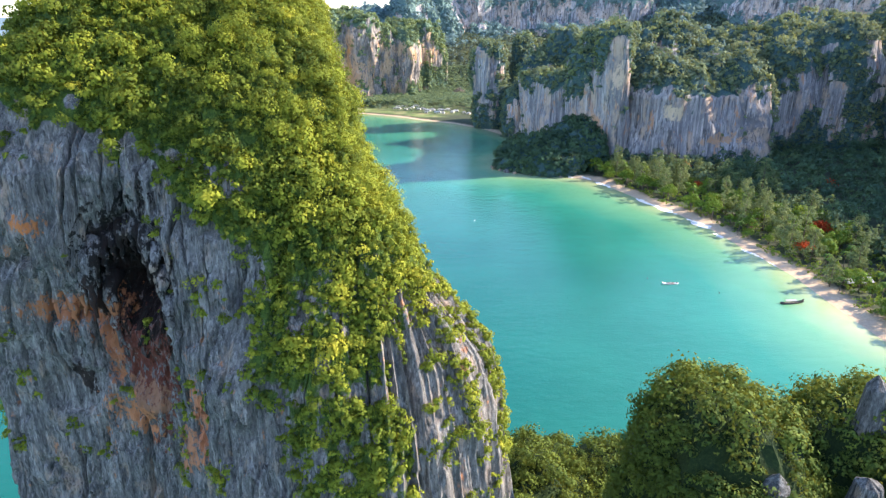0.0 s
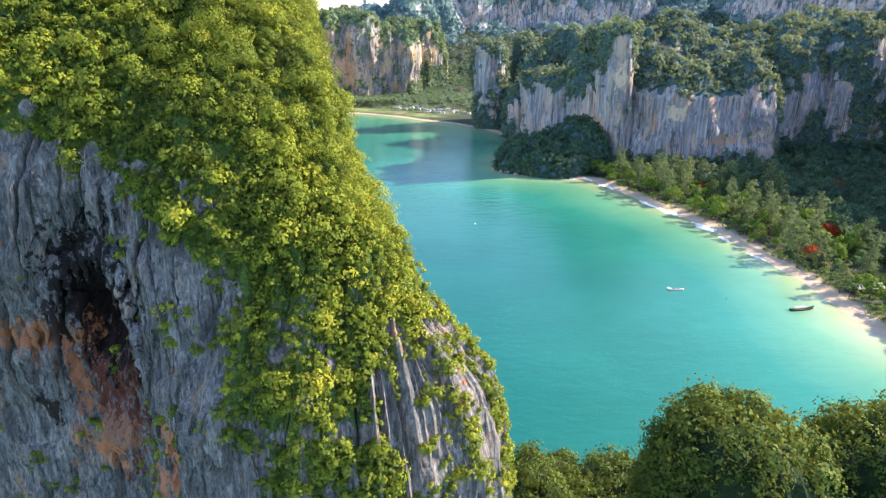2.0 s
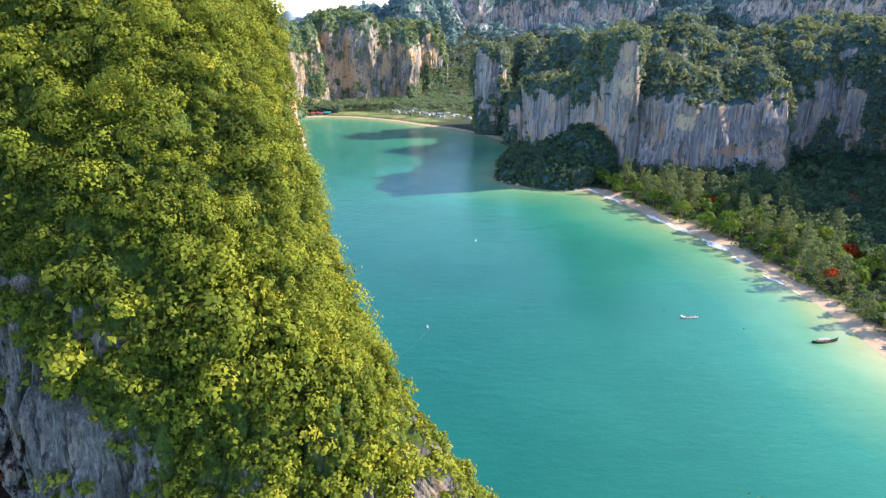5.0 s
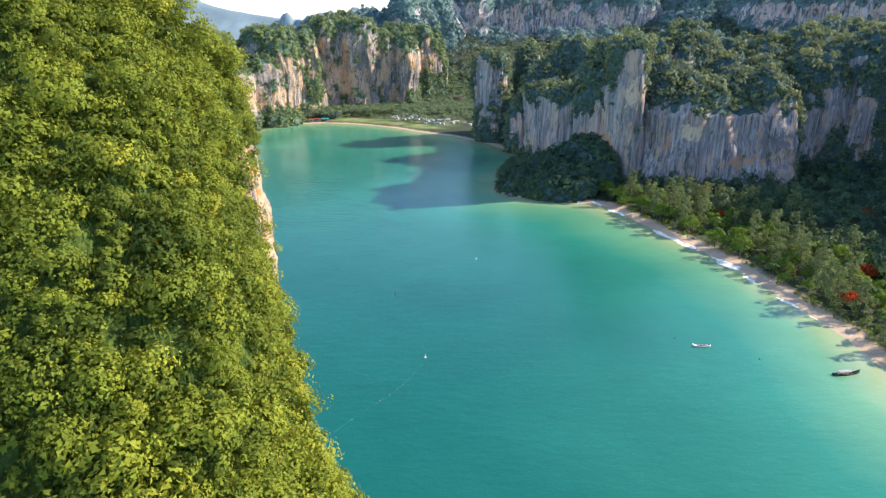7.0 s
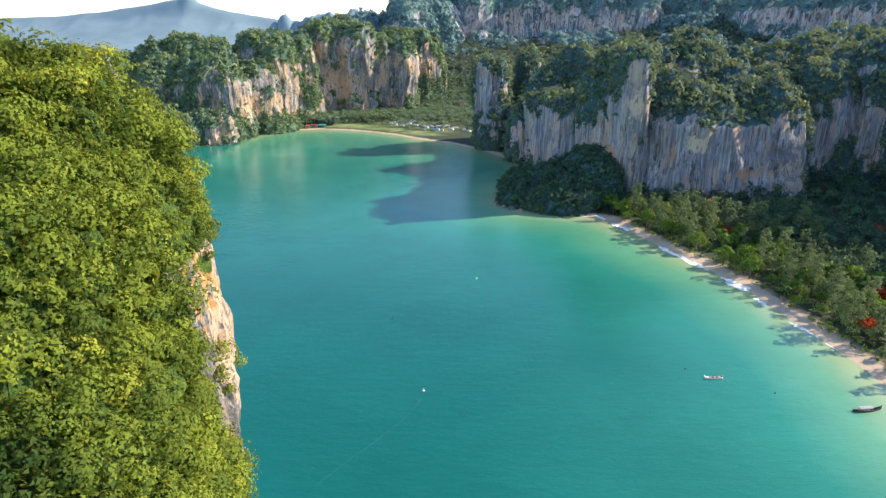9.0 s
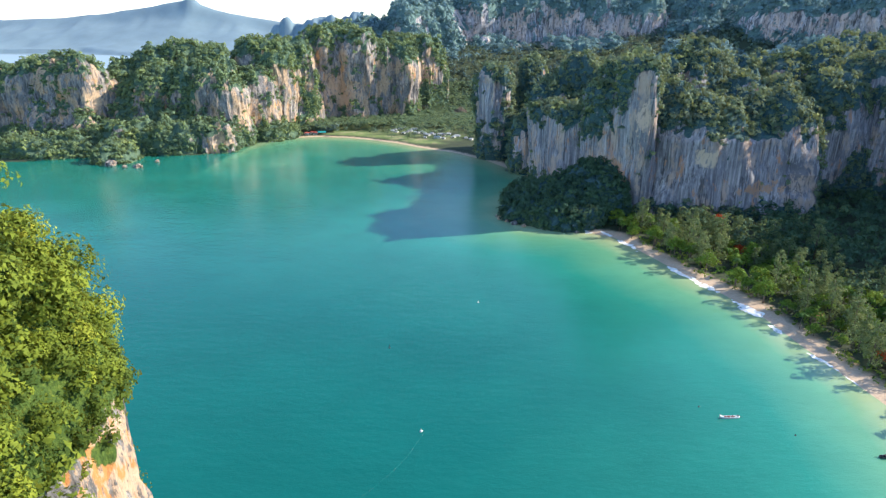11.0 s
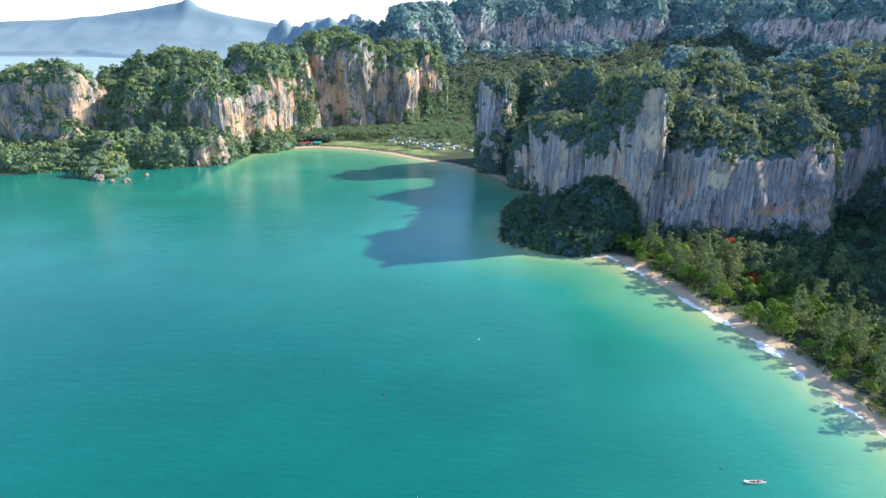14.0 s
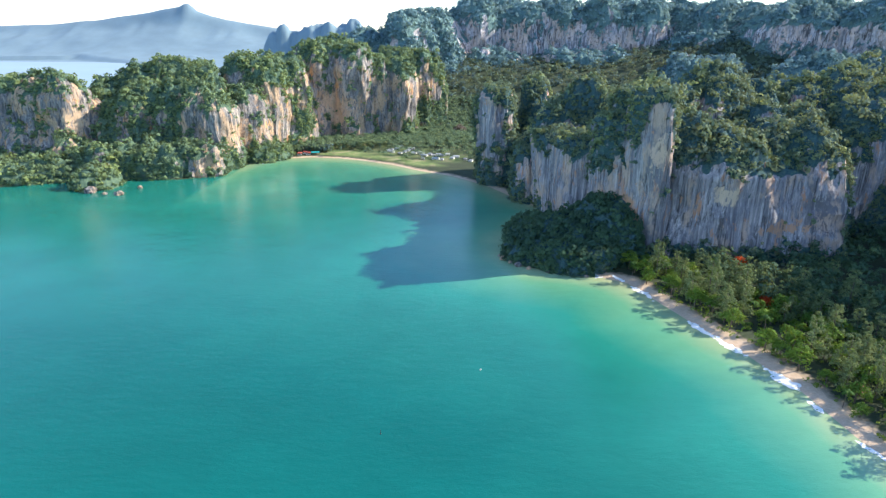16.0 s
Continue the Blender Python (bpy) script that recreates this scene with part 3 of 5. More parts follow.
def ground_material():
    m, nt, p = material("beach_and_soil")
    a = nt.nodes.new("ShaderNodeAttribute")
    a.attribute_name = "inland"
    wob = node(nt, "ShaderNodeMath")
    wob.operation = "MULTIPLY_ADD"
    nt.links.new(noise_tex(nt, 0.12, (1, 1, 1), 5, 0.65), wob.inputs[0])
    wob.inputs[1].default_value = 0.12
    nt.links.new(a.outputs["Fac"], wob.inputs[2])
    sand = ramp(nt, noise_tex(nt, 0.6, (1, 1, 1), 6, 0.7), [(0.3, (0.46, 0.315, 0.20)), (0.7, (0.61, 0.44, 0.30))])
    soil = ramp(nt, noise_tex(nt, 0.08, (1, 1, 1), 6, 0.7), [(0.35, (0.025, 0.032, 0.014)), (0.6, (0.040, 0.055, 0.018)), (0.75, (0.09, 0.085, 0.045))])
    col = mix(nt, ramp(nt, wob.outputs[0], [(0.175, 0.0), (0.235, 1.0)]), sand, soil)
    lawn = nt.nodes.new("ShaderNodeAttribute")
    lawn.attribute_name = "lawn"
    grass = ramp(nt, noise_tex(nt, 0.05, (1, 1, 1), 6, 0.7), [(0.3, (0.10, 0.15, 0.04)), (0.50, (0.17, 0.22, 0.06)), (0.62, (0.30, 0.26, 0.13))])
    col = mix(nt, lawn.outputs["Fac"], col, grass)
    nt.links.new(col, p.inputs["Base Color"])
    p.inputs["Roughness"].default_value = 0.95
    bump(nt, p, noise_tex(nt, 0.8, (1, 1, 1), 6, 0.7), 0.4, 0.5)
    return m


GROUND = ground_material()


def land_height(x, y):
    inland = np.maximum(-to_coast(x, y), 0)
    z = 0.10 * np.minimum(inland, 22) + 0.012 * np.maximum(inland - 22, 0) - 0.25
    z = np.minimum(z, 6 + 0 * z)
    back = smooth(-430, -300, x) * smooth(1330, 1760, y + 0.25 * np.abs(x - 100) * (x < 100)) * 120 + smooth(300, 700, x) * smooth(900, 1500, y) * 60
    return z + back + 3 * fbm(x / 60, y / 60, 0 * x, 3, 4) * smooth(60, 300, inland)


xs = np.concatenate([np.linspace(-900, -340, 41)[:-1], np.linspace(-340, 30, 62)[:-1], np.linspace(30, 260, 78)[:-1], np.linspace(260, 1500, 42)])
ys = np.concatenate([np.linspace(150, 640, 111)[:-1], np.linspace(640, 1150, 86)[:-1], np.linspace(1150, 2100, 48)])
gx, gy = np.meshgrid(xs, ys)
inland = -to_coast(gx, gy)
gz = np.where(inland > 0, land_height(gx, gy), np.maximum(inland * 0.12, -4) - 0.25)
lawn = smooth(12, 22, inland) * smooth(-230, -200, gx) * (1 - smooth(20, 60, gx)) * smooth(1040, 1060, gy) * (1 - smooth(34, 62, inland + 26 * fbm(gx / 30, gy / 30, 0 * gx, 3, 8))) * smooth(-0.45, 0.0, fbm(gx / 45, gy / 25, 0 * gx, 3, 2))
lawn = np.maximum(lawn, 0.6 * smooth(20, 40, inland) * (1 - smooth(170, 260, inland)) * smooth(-240, -200, gx) * (1 - smooth(60, 90, gx)) * smooth(1060, 1090, gy) * smooth(-0.3, 0.1, fbm(gx / 20, gy / 20, 0 * gx, 3, 12)))
ground = new("ground", mesh_of("ground", np.stack([gx, gy, gz], -1).reshape(-1, 3), grid_faces(*gx.shape), GROUND, True,
                               [("inland", (np.clip(inland / 110, -0.2, 1) + 0.4 * (1 - smooth(-290, -262, gx)) + 0.06 * smooth(900, 960, gy) + 0.3 * smooth(632, 648, gy) * (1 - smooth(830, 850, gy)) * smooth(30, 44, gx)).ravel()), ("lawn", lawn.ravel())]))
tagged(ground, "sandy beach strip rising to a wooded coastal plain", "ground", kind="structure")

# ---- the near headland ----
HEADLAND = [
    (-4, [(-92, 118), (-92, 92), (-62, 82), (-45, 72), (-32, 66), (-17, 64), (0, 67), (15, 84), (10, 112), (-6, 145), (-40, 165), (-78, 152)]),
    (60, [(-92, 116), (-89, 91), (-60, 85), (-45, 75), (-32, 68), (-18, 66), (-4, 70), (8, 86), (-2, 112), (-34, 145), (-45, 160), (-78, 148)]),
    (90, [(-90, 115), (-86, 91), (-58, 85), (-44, 76), (-32, 70), (-19, 69), (-6, 72), (4, 88), (-10, 112), (-37, 143), (-48, 156), (-78, 146)]),
    (100, [(-88, 115), (-83, 90), (-61, 83), (-43, 76.5), (-32, 71), (-19, 70), (-7.5, 74), (1.5, 87.5), (-13.5, 110), (-37, 140), (-50, 154), (-78, 144)]),
    (112, [(-86, 115), (-79, 88), (-60, 82.5), (-42, 78), (-29, 74.5), (-19, 74), (-11, 78), (-8, 88), (-17.3, 108), (-37, 139), (-50, 153), (-77, 143)]),
    (121, [(-84, 114), (-77, 87), (-60, 82), (-43, 79.5), (-28, 77.5), (-18, 78.5), (-14, 83.5), (-14, 94), (-21.3, 110), (-36, 138), (-51, 152), (-76, 142)]),
    (130, [(-88, 114), (-79, 87), (-58, 82.5), (-43, 82), (-30, 81), (-23, 84), (-20.5, 88.5), (-19.5, 96), (-23.4, 112), (-33.5, 137), (-52, 151), (-75, 141)]),
    (139, [(-87, 114), (-77, 91), (-57, 87), (-44, 87), (-33, 87), (-26, 90), (-22.5, 94), (-21.5, 99), (-25.6, 114), (-32, 137), (-53, 150), (-73, 140)]),
    (146, [(-84, 114), (-75, 96), (-57, 93), (-44, 93.5), (-33, 95), (-29, 97), (-27, 100), (-26, 104), (-28.2, 117), (-31.8, 137), (-54, 148), (-71, 138)]),
    (153, [(-77, 114), (-68, 102), (-53, 102), (-46, 102), (-39, 103), (-35, 106), (-33.5, 109), (-33, 112), (-32, 120), (-32.8, 136), (-52, 146), (-68, 136)]),
    (159, [(-66, 116), (-60, 109), (-52, 109), (-47, 109), (-43, 111), (-40.5, 114), (-39, 116), (-38, 119), (-36.2, 124.5), (-35.8, 134.5), (-51.5, 142), (-64, 133)]),
    (164, [(-61, 122), (-58, 118), (-53, 116), (-49, 116), (-46, 117), (-44.5, 119), (-43, 121), (-42, 124), (-40.5, 128.5), (-41, 134), (-50.5, 138), (-59, 131)]),
    (167, [(-53, 127), (-53, 126.5), (-52.5, 126), (-52, 126), (-51.5, 126), (-51, 126.5), (-51, 127), (-51, 127.5), (-51, 128), (-51.5, 128.5), (-52, 128.5), (-53, 128)]),
]
around = np.concatenate([np.linspace(0.8, 4.3, 330, endpoint=False), np.linspace(4.3, 7.2, 330, endpoint=False), np.linspace(7.2, 8.2, 70, endpoint=False), np.linspace(8.2, 9.4, 70, endpoint=False), np.linspace(9.4, 12.8, 40, endpoint=False)])
g = loft(HEADLAND, around, [(58, 8), (134, 160), (167, 52)])
o = outward(g)
gx, gy, gz = g[..., 0], g[..., 1], g[..., 2]
low = 1 - smooth(125, 148, gz)
spiky = smooth(-24, -10, gx) * (1 - smooth(100, 118, gy)) * (1 - smooth(112, 122, gz))
wall = g[np.searchsorted(gz[:, 0], 104)]
u = np.broadcast_to(np.cumsum(np.r_[0, np.linalg.norm(np.diff(wall, axis=0), axis=1)])[None], gx.shape)
u = u + 0.45 * fbm(gx / 6, gy / 6, gz / 11, 2, 77)
nil = 0 * gx
f = 2.2 * fbm(gx / 12, gy / 12, gz / 26, 3, 3) + 1.5 * ridged(u / 6.5, gz / 46, nil, 2, 5) + 0.50 * ridged(u / 1.7, gz / 34, nil, 2, 15) + 0.34 * ridged(u / 0.75, gz / 16, nil, 1, 16) + 0.55 * fbm(gx / 1.3, gy / 1.3, gz / 3.0, 4, 8) + 0.55 * ridged(gx / 3.2, gy / 3.2, gz / 4.2, 3, 18)
crack = np.abs(vnoise(u / 3.4, gz / 34, nil, 61))
f = f - 2.8 * np.exp(-(crack / 0.055) ** 2) * smooth(-0.2, 0.3, vnoise(gx / 12, gy / 12, gz / 14, 62))
slit = np.abs(vnoise(u / 1.4, gz / 8, nil, 63))
f = f - 0.9 * np.exp(-(slit / 0.07) ** 2) * smooth(0.0, 0.25, vnoise(gx / 5, gy / 5, gz / 6, 64))
slab = vnoise(u / 3.0, gz / 9.0, nil, 33) + 0.35 * vnoise(u / 0.8, gz / 2.0, nil, 34)
f = f + 0.5 * np.sign(slab) * smooth(0.03, 0.10, np.abs(slab))
f = f * (0.25 + 0.75 * low) * (1 - 0.65 * spiky) + spiky * (2.0 * ridged(u / 3.2, gz / 120, nil, 1, 12) + 1.7 * ridged(u / 1.5, gz / 60, nil, 1, 19) + 0.8 * ridged(u / 0.8, gz / 26, nil, 1, 20) - 0.6)
mid = gx + 54.5 + 0.10 * (gz - 105) + 1.6 * vnoise(gz / 5, 0 * gz, 0 * gz, 51)
f = f - 0.7 * smooth(104, 112, gz) * (1 - smooth(146, 155, gz)) * smooth(-34, -26, gx) * (gy < 125)
cave = np.exp(-((np.abs(mid + 1.4 * fbm(gx / 3, gz / 3, 0 * gx, 3, 55)) / 5.1) ** 3 + (np.abs(gz - 107) / 15.5) ** 3)) * (gy < 110)
f = f - cave * (3.6 + 10.0 * smooth(102, 112, gz)) * (0.85 + 0.5 * fbm(gx / 2.2, gy / 2.2, gz / 4, 3, 21))
side = np.exp(-(((gx + 64 + 1.2 * vnoise(gz / 4, 0 * gz, 0 * gz, 53)) / 1.5) ** 2 + ((gz - 101) / 12.0) ** 2)) * (gy < 110)
f = f - 3.2 * side
lip = np.exp(-(((gx + 56) / 5.0) ** 2 + ((gz - 90) / 3.0) ** 2)) * (gy < 110)
f = f + 2.5 * lip
g = g + o * f[..., None]
g[..., 2] += (1 - low) * (1.2 * fbm(gx / 7, gy / 7, 0 * gx, 3, 14) + 2.6 * np.abs(vnoise(gx / 6, gy / 6, gz / 6, 15)) + 1.3 * np.abs(vnoise(gx / 2.8, gy / 2.8, gz / 2.8, 16)))
HEAD_V, HEAD_F = g.reshape(-1, 3), ring_faces(*g.shape[:2])
headland = thing("limestone_headland", "steep grey limestone headland with an orange cave and green bushes", "cliff")


def head_mask(p, nrm):
    """How thickly plants stand on the headland."""
    x, y, z = p.T
    n1 = fbm(x / 9, y / 9, z / 9, 4, 41)
    n2 = fbm(x / 3.2, y / 3.2, z / 3.2, 3, 43)
    edge_z = np.interp(x, [-76, -62, -53, -48, -42, -35, -20, -12], [141, 139.5, 136.5, 128, 123, 119, 113, 111])
    top = smooth(-1.2, 1.8, z - edge_z + 4 * n1 + 5 * n2)                       # woods on the crown
    top = top * (1 - 0.8 * smooth(-54, -50, x) * (1 - smooth(-36, -31, x)) * (1 - smooth(131, 138, z)) * smooth(-0.05, 0.15, n2))
    centre = np.interp(z, [88, 97, 104, 111, 120], [-18, -20, -22.5, -21.5, -20])
    reach = np.interp(z, [88, 97, 104, 111, 120], [8, 9, 9.5, 10.5, 13])
    strip = smooth(1.25, 0.8, np.abs(x - centre) / reach - 0.7 * n2) * smooth(-0.36, -0.1, 0.5 * n1 + n2)       # woods down the spur
    edge = smooth(-13, -4, x) * smooth(-0.12, 0.12, n2) * 0.8
    small = smooth(0.20, 0.42, 0.5 * n1 + 0.8 * n2) * 0.65
    south = (y < 100) & (nrm[:, 1] < 0.25)
    keep = np.where(south, np.maximum.reduce([top, strip * (z < 124), edge * (z < 125), small]), 1.0)
    east = (y > 120 + 4 * n1) & (x > -40) & (z < 146.5 + 4 * n1 + 3 * n2) & (z > 100)
    keep = np.where(east, 0.7 * smooth(0.25, 0.5, n1), keep)
    return keep * (z > 45)


def head_seen(p, n):
    return head_mask(p, n) * ~((p[:, 1] > 147) & (n[:, 0] < 0.1)) * ~((n[:, 0] < -0.5) & (p[:, 1] > 100) & (p[:, 2] < 150)) * (p[:, 2] > 74)


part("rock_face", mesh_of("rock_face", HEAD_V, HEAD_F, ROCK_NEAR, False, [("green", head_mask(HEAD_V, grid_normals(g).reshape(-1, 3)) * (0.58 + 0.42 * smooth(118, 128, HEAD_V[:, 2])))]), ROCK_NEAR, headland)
rng = np.random.default_rng(9)


def head_bushes(per, least, most, power, out, up, deep, layers, seed, thin=0.0):
    """Bushes over the headland; deep: the mean tone; layers: puffs, sprays and spray size far from and close to the walk."""
    p, nrm = scatter(HEAD_V, HEAD_F, per, head_seen, seed)
    keep = fbm(p[:, 0] / 5, p[:, 1] / 5, p[:, 2] / 5, 3, seed + 70) > thin
    p, nrm = p[keep], nrm[keep]
    rr = (least + (most - least) * rng.random(len(p)) ** power) * np.where(p[:, 2] > 122, 1.0, 0.72)
    p = p + nrm * (rr * out)[:, None] + np.array([0, 0, up]) * rr[:, None]
    # Low bushes get a raised tone that stands in for sunlight on the spur.
    tone = deep + 0.12 * (1 - smooth(112, 122, p[:, 2])) + 0.26 * fbm(p[:, 0] / 9, p[:, 1] / 9, p[:, 2] / 9, 3, 6) + 0.40 * (rng.random(len(p)) - 0.5) + 0.2 * (rng.random(len(p)) > 0.96)
    close = (p[:, 0] > -46) & (p[:, 1] > 84) & (p[:, 2] > 116)
    for spread, (puff, count, size) in ((~close, layers[0]), (close, layers[1])):
        bushes = new("bushes", crowns("bushes", p[spread], rr[spread], tone[spread], puff, count, size, LEAF_NEAR, seed + 2, 0.95, 0.34))
        tagged(bushes, "sunlit yellow-green bushes and small trees clinging to the headland", "bushes", kind="stuff")


head_bushes(0.68, 0.6, 1.6, 1.2, 0.10, 0.15, 0.33, ((5, 9, 0.24), (5, 18, 0.17)), 5, -2.0)
head_bushes(0.16, 1.1, 3.0, 1.7, 0.26, 0.36, 0.43, ((11, 17, 0.20), (12, 34, 0.145)), 7, -0.30)

p, nrm = scatter(HEAD_V, HEAD_F, 0.10, lambda p, n: ((n[:, 2] > 0.2) | (p[:, 2] > 120)) * (((p[:, 1] > 147) & (n[:, 0] < 0.1)) | ((n[:, 0] < -0.5) & (p[:, 1] > 100) & (p[:, 2] < 150))), 6)
rr = 1.2 + 2.2 * rng.random(len(p)) ** 2
p = p + np.array([0, 0, 0.3]) * rr[:, None]
bushes = new("bushes", crowns("bushes", p, rr, 0.3 + 0.4 * rng.random(len(p)), 6, 9, 0.40, LEAF_NEAR, 13))
tagged(bushes, "green bushes on the rear slope of the headland", "bushes", kind="stuff")

# ---- the neighbouring wooded knoll and the neck between ----
KNOLL = [(48, 93, 16.5, 22, 83.5, dict(wall=0.62, res=1.5, lump=0.16, warp=3, lumps=0.25)), (81, 91, 25, 28, 80, dict(wall=0.55, res=1.8, warp=2, lumps=0.3)), (32, 150, 56, 30, 12, dict(wall=0.3, res=2.5, warp=2, lumps=0.3)), (54, 73, 20, 15, 72, dict(wall=0.55, res=1.5, warp=2, lumps=0.3))]
knoll = massif("wooded_knoll", "rounded limestone knoll overgrown with olive green trees", KNOLL, ROCK_KNOLL, LEAF_KNOLL, 0.30, (1.5, 4.8), 9, 11, 0.30, 21, 2.0, (), 0.13,
               seen=lambda p: ((p[:, 0] < 100) | (p[:, 2] > 60)) & ((p[:, 2] > 45) | ((p[:, 1] > 118) & (p[:, 2] > 6))), rear=2.0, deep=0.36)
for cx, cy, r, top, seed in ((72.5, 88, 2.6, 92.5, 1), (75.5, 86.5, 2.4, 89, 2), (57, 69, 2.6, 77, 3), (60, 66, 2.0, 73, 4), (38, 67, 1.8, 72.5, 5), (51, 76, 1.8, 81, 6), (66, 76, 2.0, 80, 7)):
    g = tower_grid(cx, cy, r, r * 0.8, top, 40 * seed, 0.80, top - 26, 0.45, seed + 90, 0.6, 0.35, 0.6, 0.15, 0.42)
    part("pinnacle", mesh_of("pinnacle", g.reshape(-1, 3), ring_faces(*g.shape[:2]), ROCK_KNOLL, False), ROCK_KNOLL, knoll, "jagged bare grey limestone pinnacle")

# ---- the great wall across the bay ----
WALL = [
    (256, 736, 92, 84, 96, dict(turn=8, wall=0.76, square=0.35, lump=0.07, flute=0.5)),
    (205, 694, 24, 34, 122, dict(wall=0.5, lumps=0.7)), (234, 698, 28, 36, 112, dict(wall=0.5, lumps=0.7)), (262, 704, 24, 36, 106, dict(wall=0.5, lumps=0.7)), (318, 706, 36, 42, 114, dict(wall=0.5, lumps=0.7)), (290, 712, 26, 36, 110, dict(wall=0.5)),
    (172, 692, 18, 38, 147, dict(wall=0.93, square=0.5, lump=0.06, lumps=0.3, flute=0.45)), (204, 730, 28, 32, 126, dict(wall=0.5)), (154, 728, 20, 40, 120, dict(wall=0.9, square=0.5, lumps=0.4, flute=0.5)),
    (174, 724, 26, 26, 149, dict(wall=0.8, square=0.5, lumps=0.5)), (142, 772, 32, 42, 92, dict(wall=0.86, square=0.5, lumps=0.5, flute=0.6)), (124, 815, 26, 34, 92, dict(wall=0.84, lumps=0.5, flute=0.6)),
    (152, 866, 38, 36, 136, dict(wall=0.5)), (122, 852, 26, 30, 112, dict(wall=0.6)), (180, 800, 34, 40, 100, dict(wall=0.5)),
    (62, 963, 25, 28, 124, dict(wall=0.8, square=0.5, lump=0.08, lumps=0.5)), (112, 1010, 24, 28, 128, dict(wall=0.62)), (112, 925, 34, 46, 66, dict(wall=0.5)), (95, 880, 22, 30, 56, dict(wall=0.5)), (190, 935, 60, 60, 104, dict(wall=0.5)), (165, 900, 40, 40, 108, dict(wall=0.5)),
    (268, 806, 42, 34, 156, dict(wall=0.62, lumps=0.6)), (232, 790, 28, 30, 140, dict(wall=0.4)), (310, 778, 40, 36, 128, dict(wall=0.4)), (350, 770, 40, 36, 118, dict(wall=0.4)),
    (385, 865, 50, 44, 146, dict(wall=0.4)), (440, 860, 48, 46, 152, dict(wall=0.4)), (330, 850, 50, 44, 134, dict(wall=0.4)),
    (400, 770, 44, 44, 130, dict(wall=0.2)), (470, 785, 58, 60, 146, dict(wall=0.6)), (560, 800, 70, 70, 165, dict(wall=0.55)), (680, 820, 80, 80, 170, dict(wall=0.55)), (640, 690, 70, 60, 140, dict(wall=0.5)), (520, 900, 80, 60, 160, dict(wall=0.4)),
]
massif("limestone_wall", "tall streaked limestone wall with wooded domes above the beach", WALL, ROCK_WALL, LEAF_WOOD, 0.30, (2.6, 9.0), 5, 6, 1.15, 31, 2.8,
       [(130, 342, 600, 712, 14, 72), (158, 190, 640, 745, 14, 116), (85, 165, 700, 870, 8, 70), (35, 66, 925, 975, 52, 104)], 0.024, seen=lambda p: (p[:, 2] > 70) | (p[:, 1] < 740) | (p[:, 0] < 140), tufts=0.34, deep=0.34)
LOBE = [(146, 690, 36, 44, 50, dict(wall=0.1, res=3)), (122, 688, 40, 46, 34, dict(wall=0.1, res=3)), (96, 680, 44, 42, 20, dict(wall=0.1, res=3)), (74, 676, 26, 30, 11, dict(wall=0.1, res=3)), (92, 735, 34, 46, 16, dict(wall=0.1, res=3)), (110, 650, 34, 24, 13, dict(wall=0.1, res=3))]
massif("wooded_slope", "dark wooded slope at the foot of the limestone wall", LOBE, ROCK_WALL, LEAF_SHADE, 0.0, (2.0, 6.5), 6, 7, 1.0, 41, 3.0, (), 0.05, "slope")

EAST = [(562, 612, 66, 66, 205, dict(wall=0.7)), (612, 700, 70, 70, 215, dict(wall=0.6)), (568, 480, 62, 80, 182, dict(wall=0.7)), (595, 360, 62, 80, 170, dict(wall=0.7)), (600, 260, 60, 70, 140, dict(wall=0.6))]
massif("eastern_cliff", "wooded limestone massif closing the plain to the east", EAST, ROCK_WALL, LEAF_WOOD, 0.30, (6, 10), 4, 4, 2.4, 45, 8.0, (), 0.006)

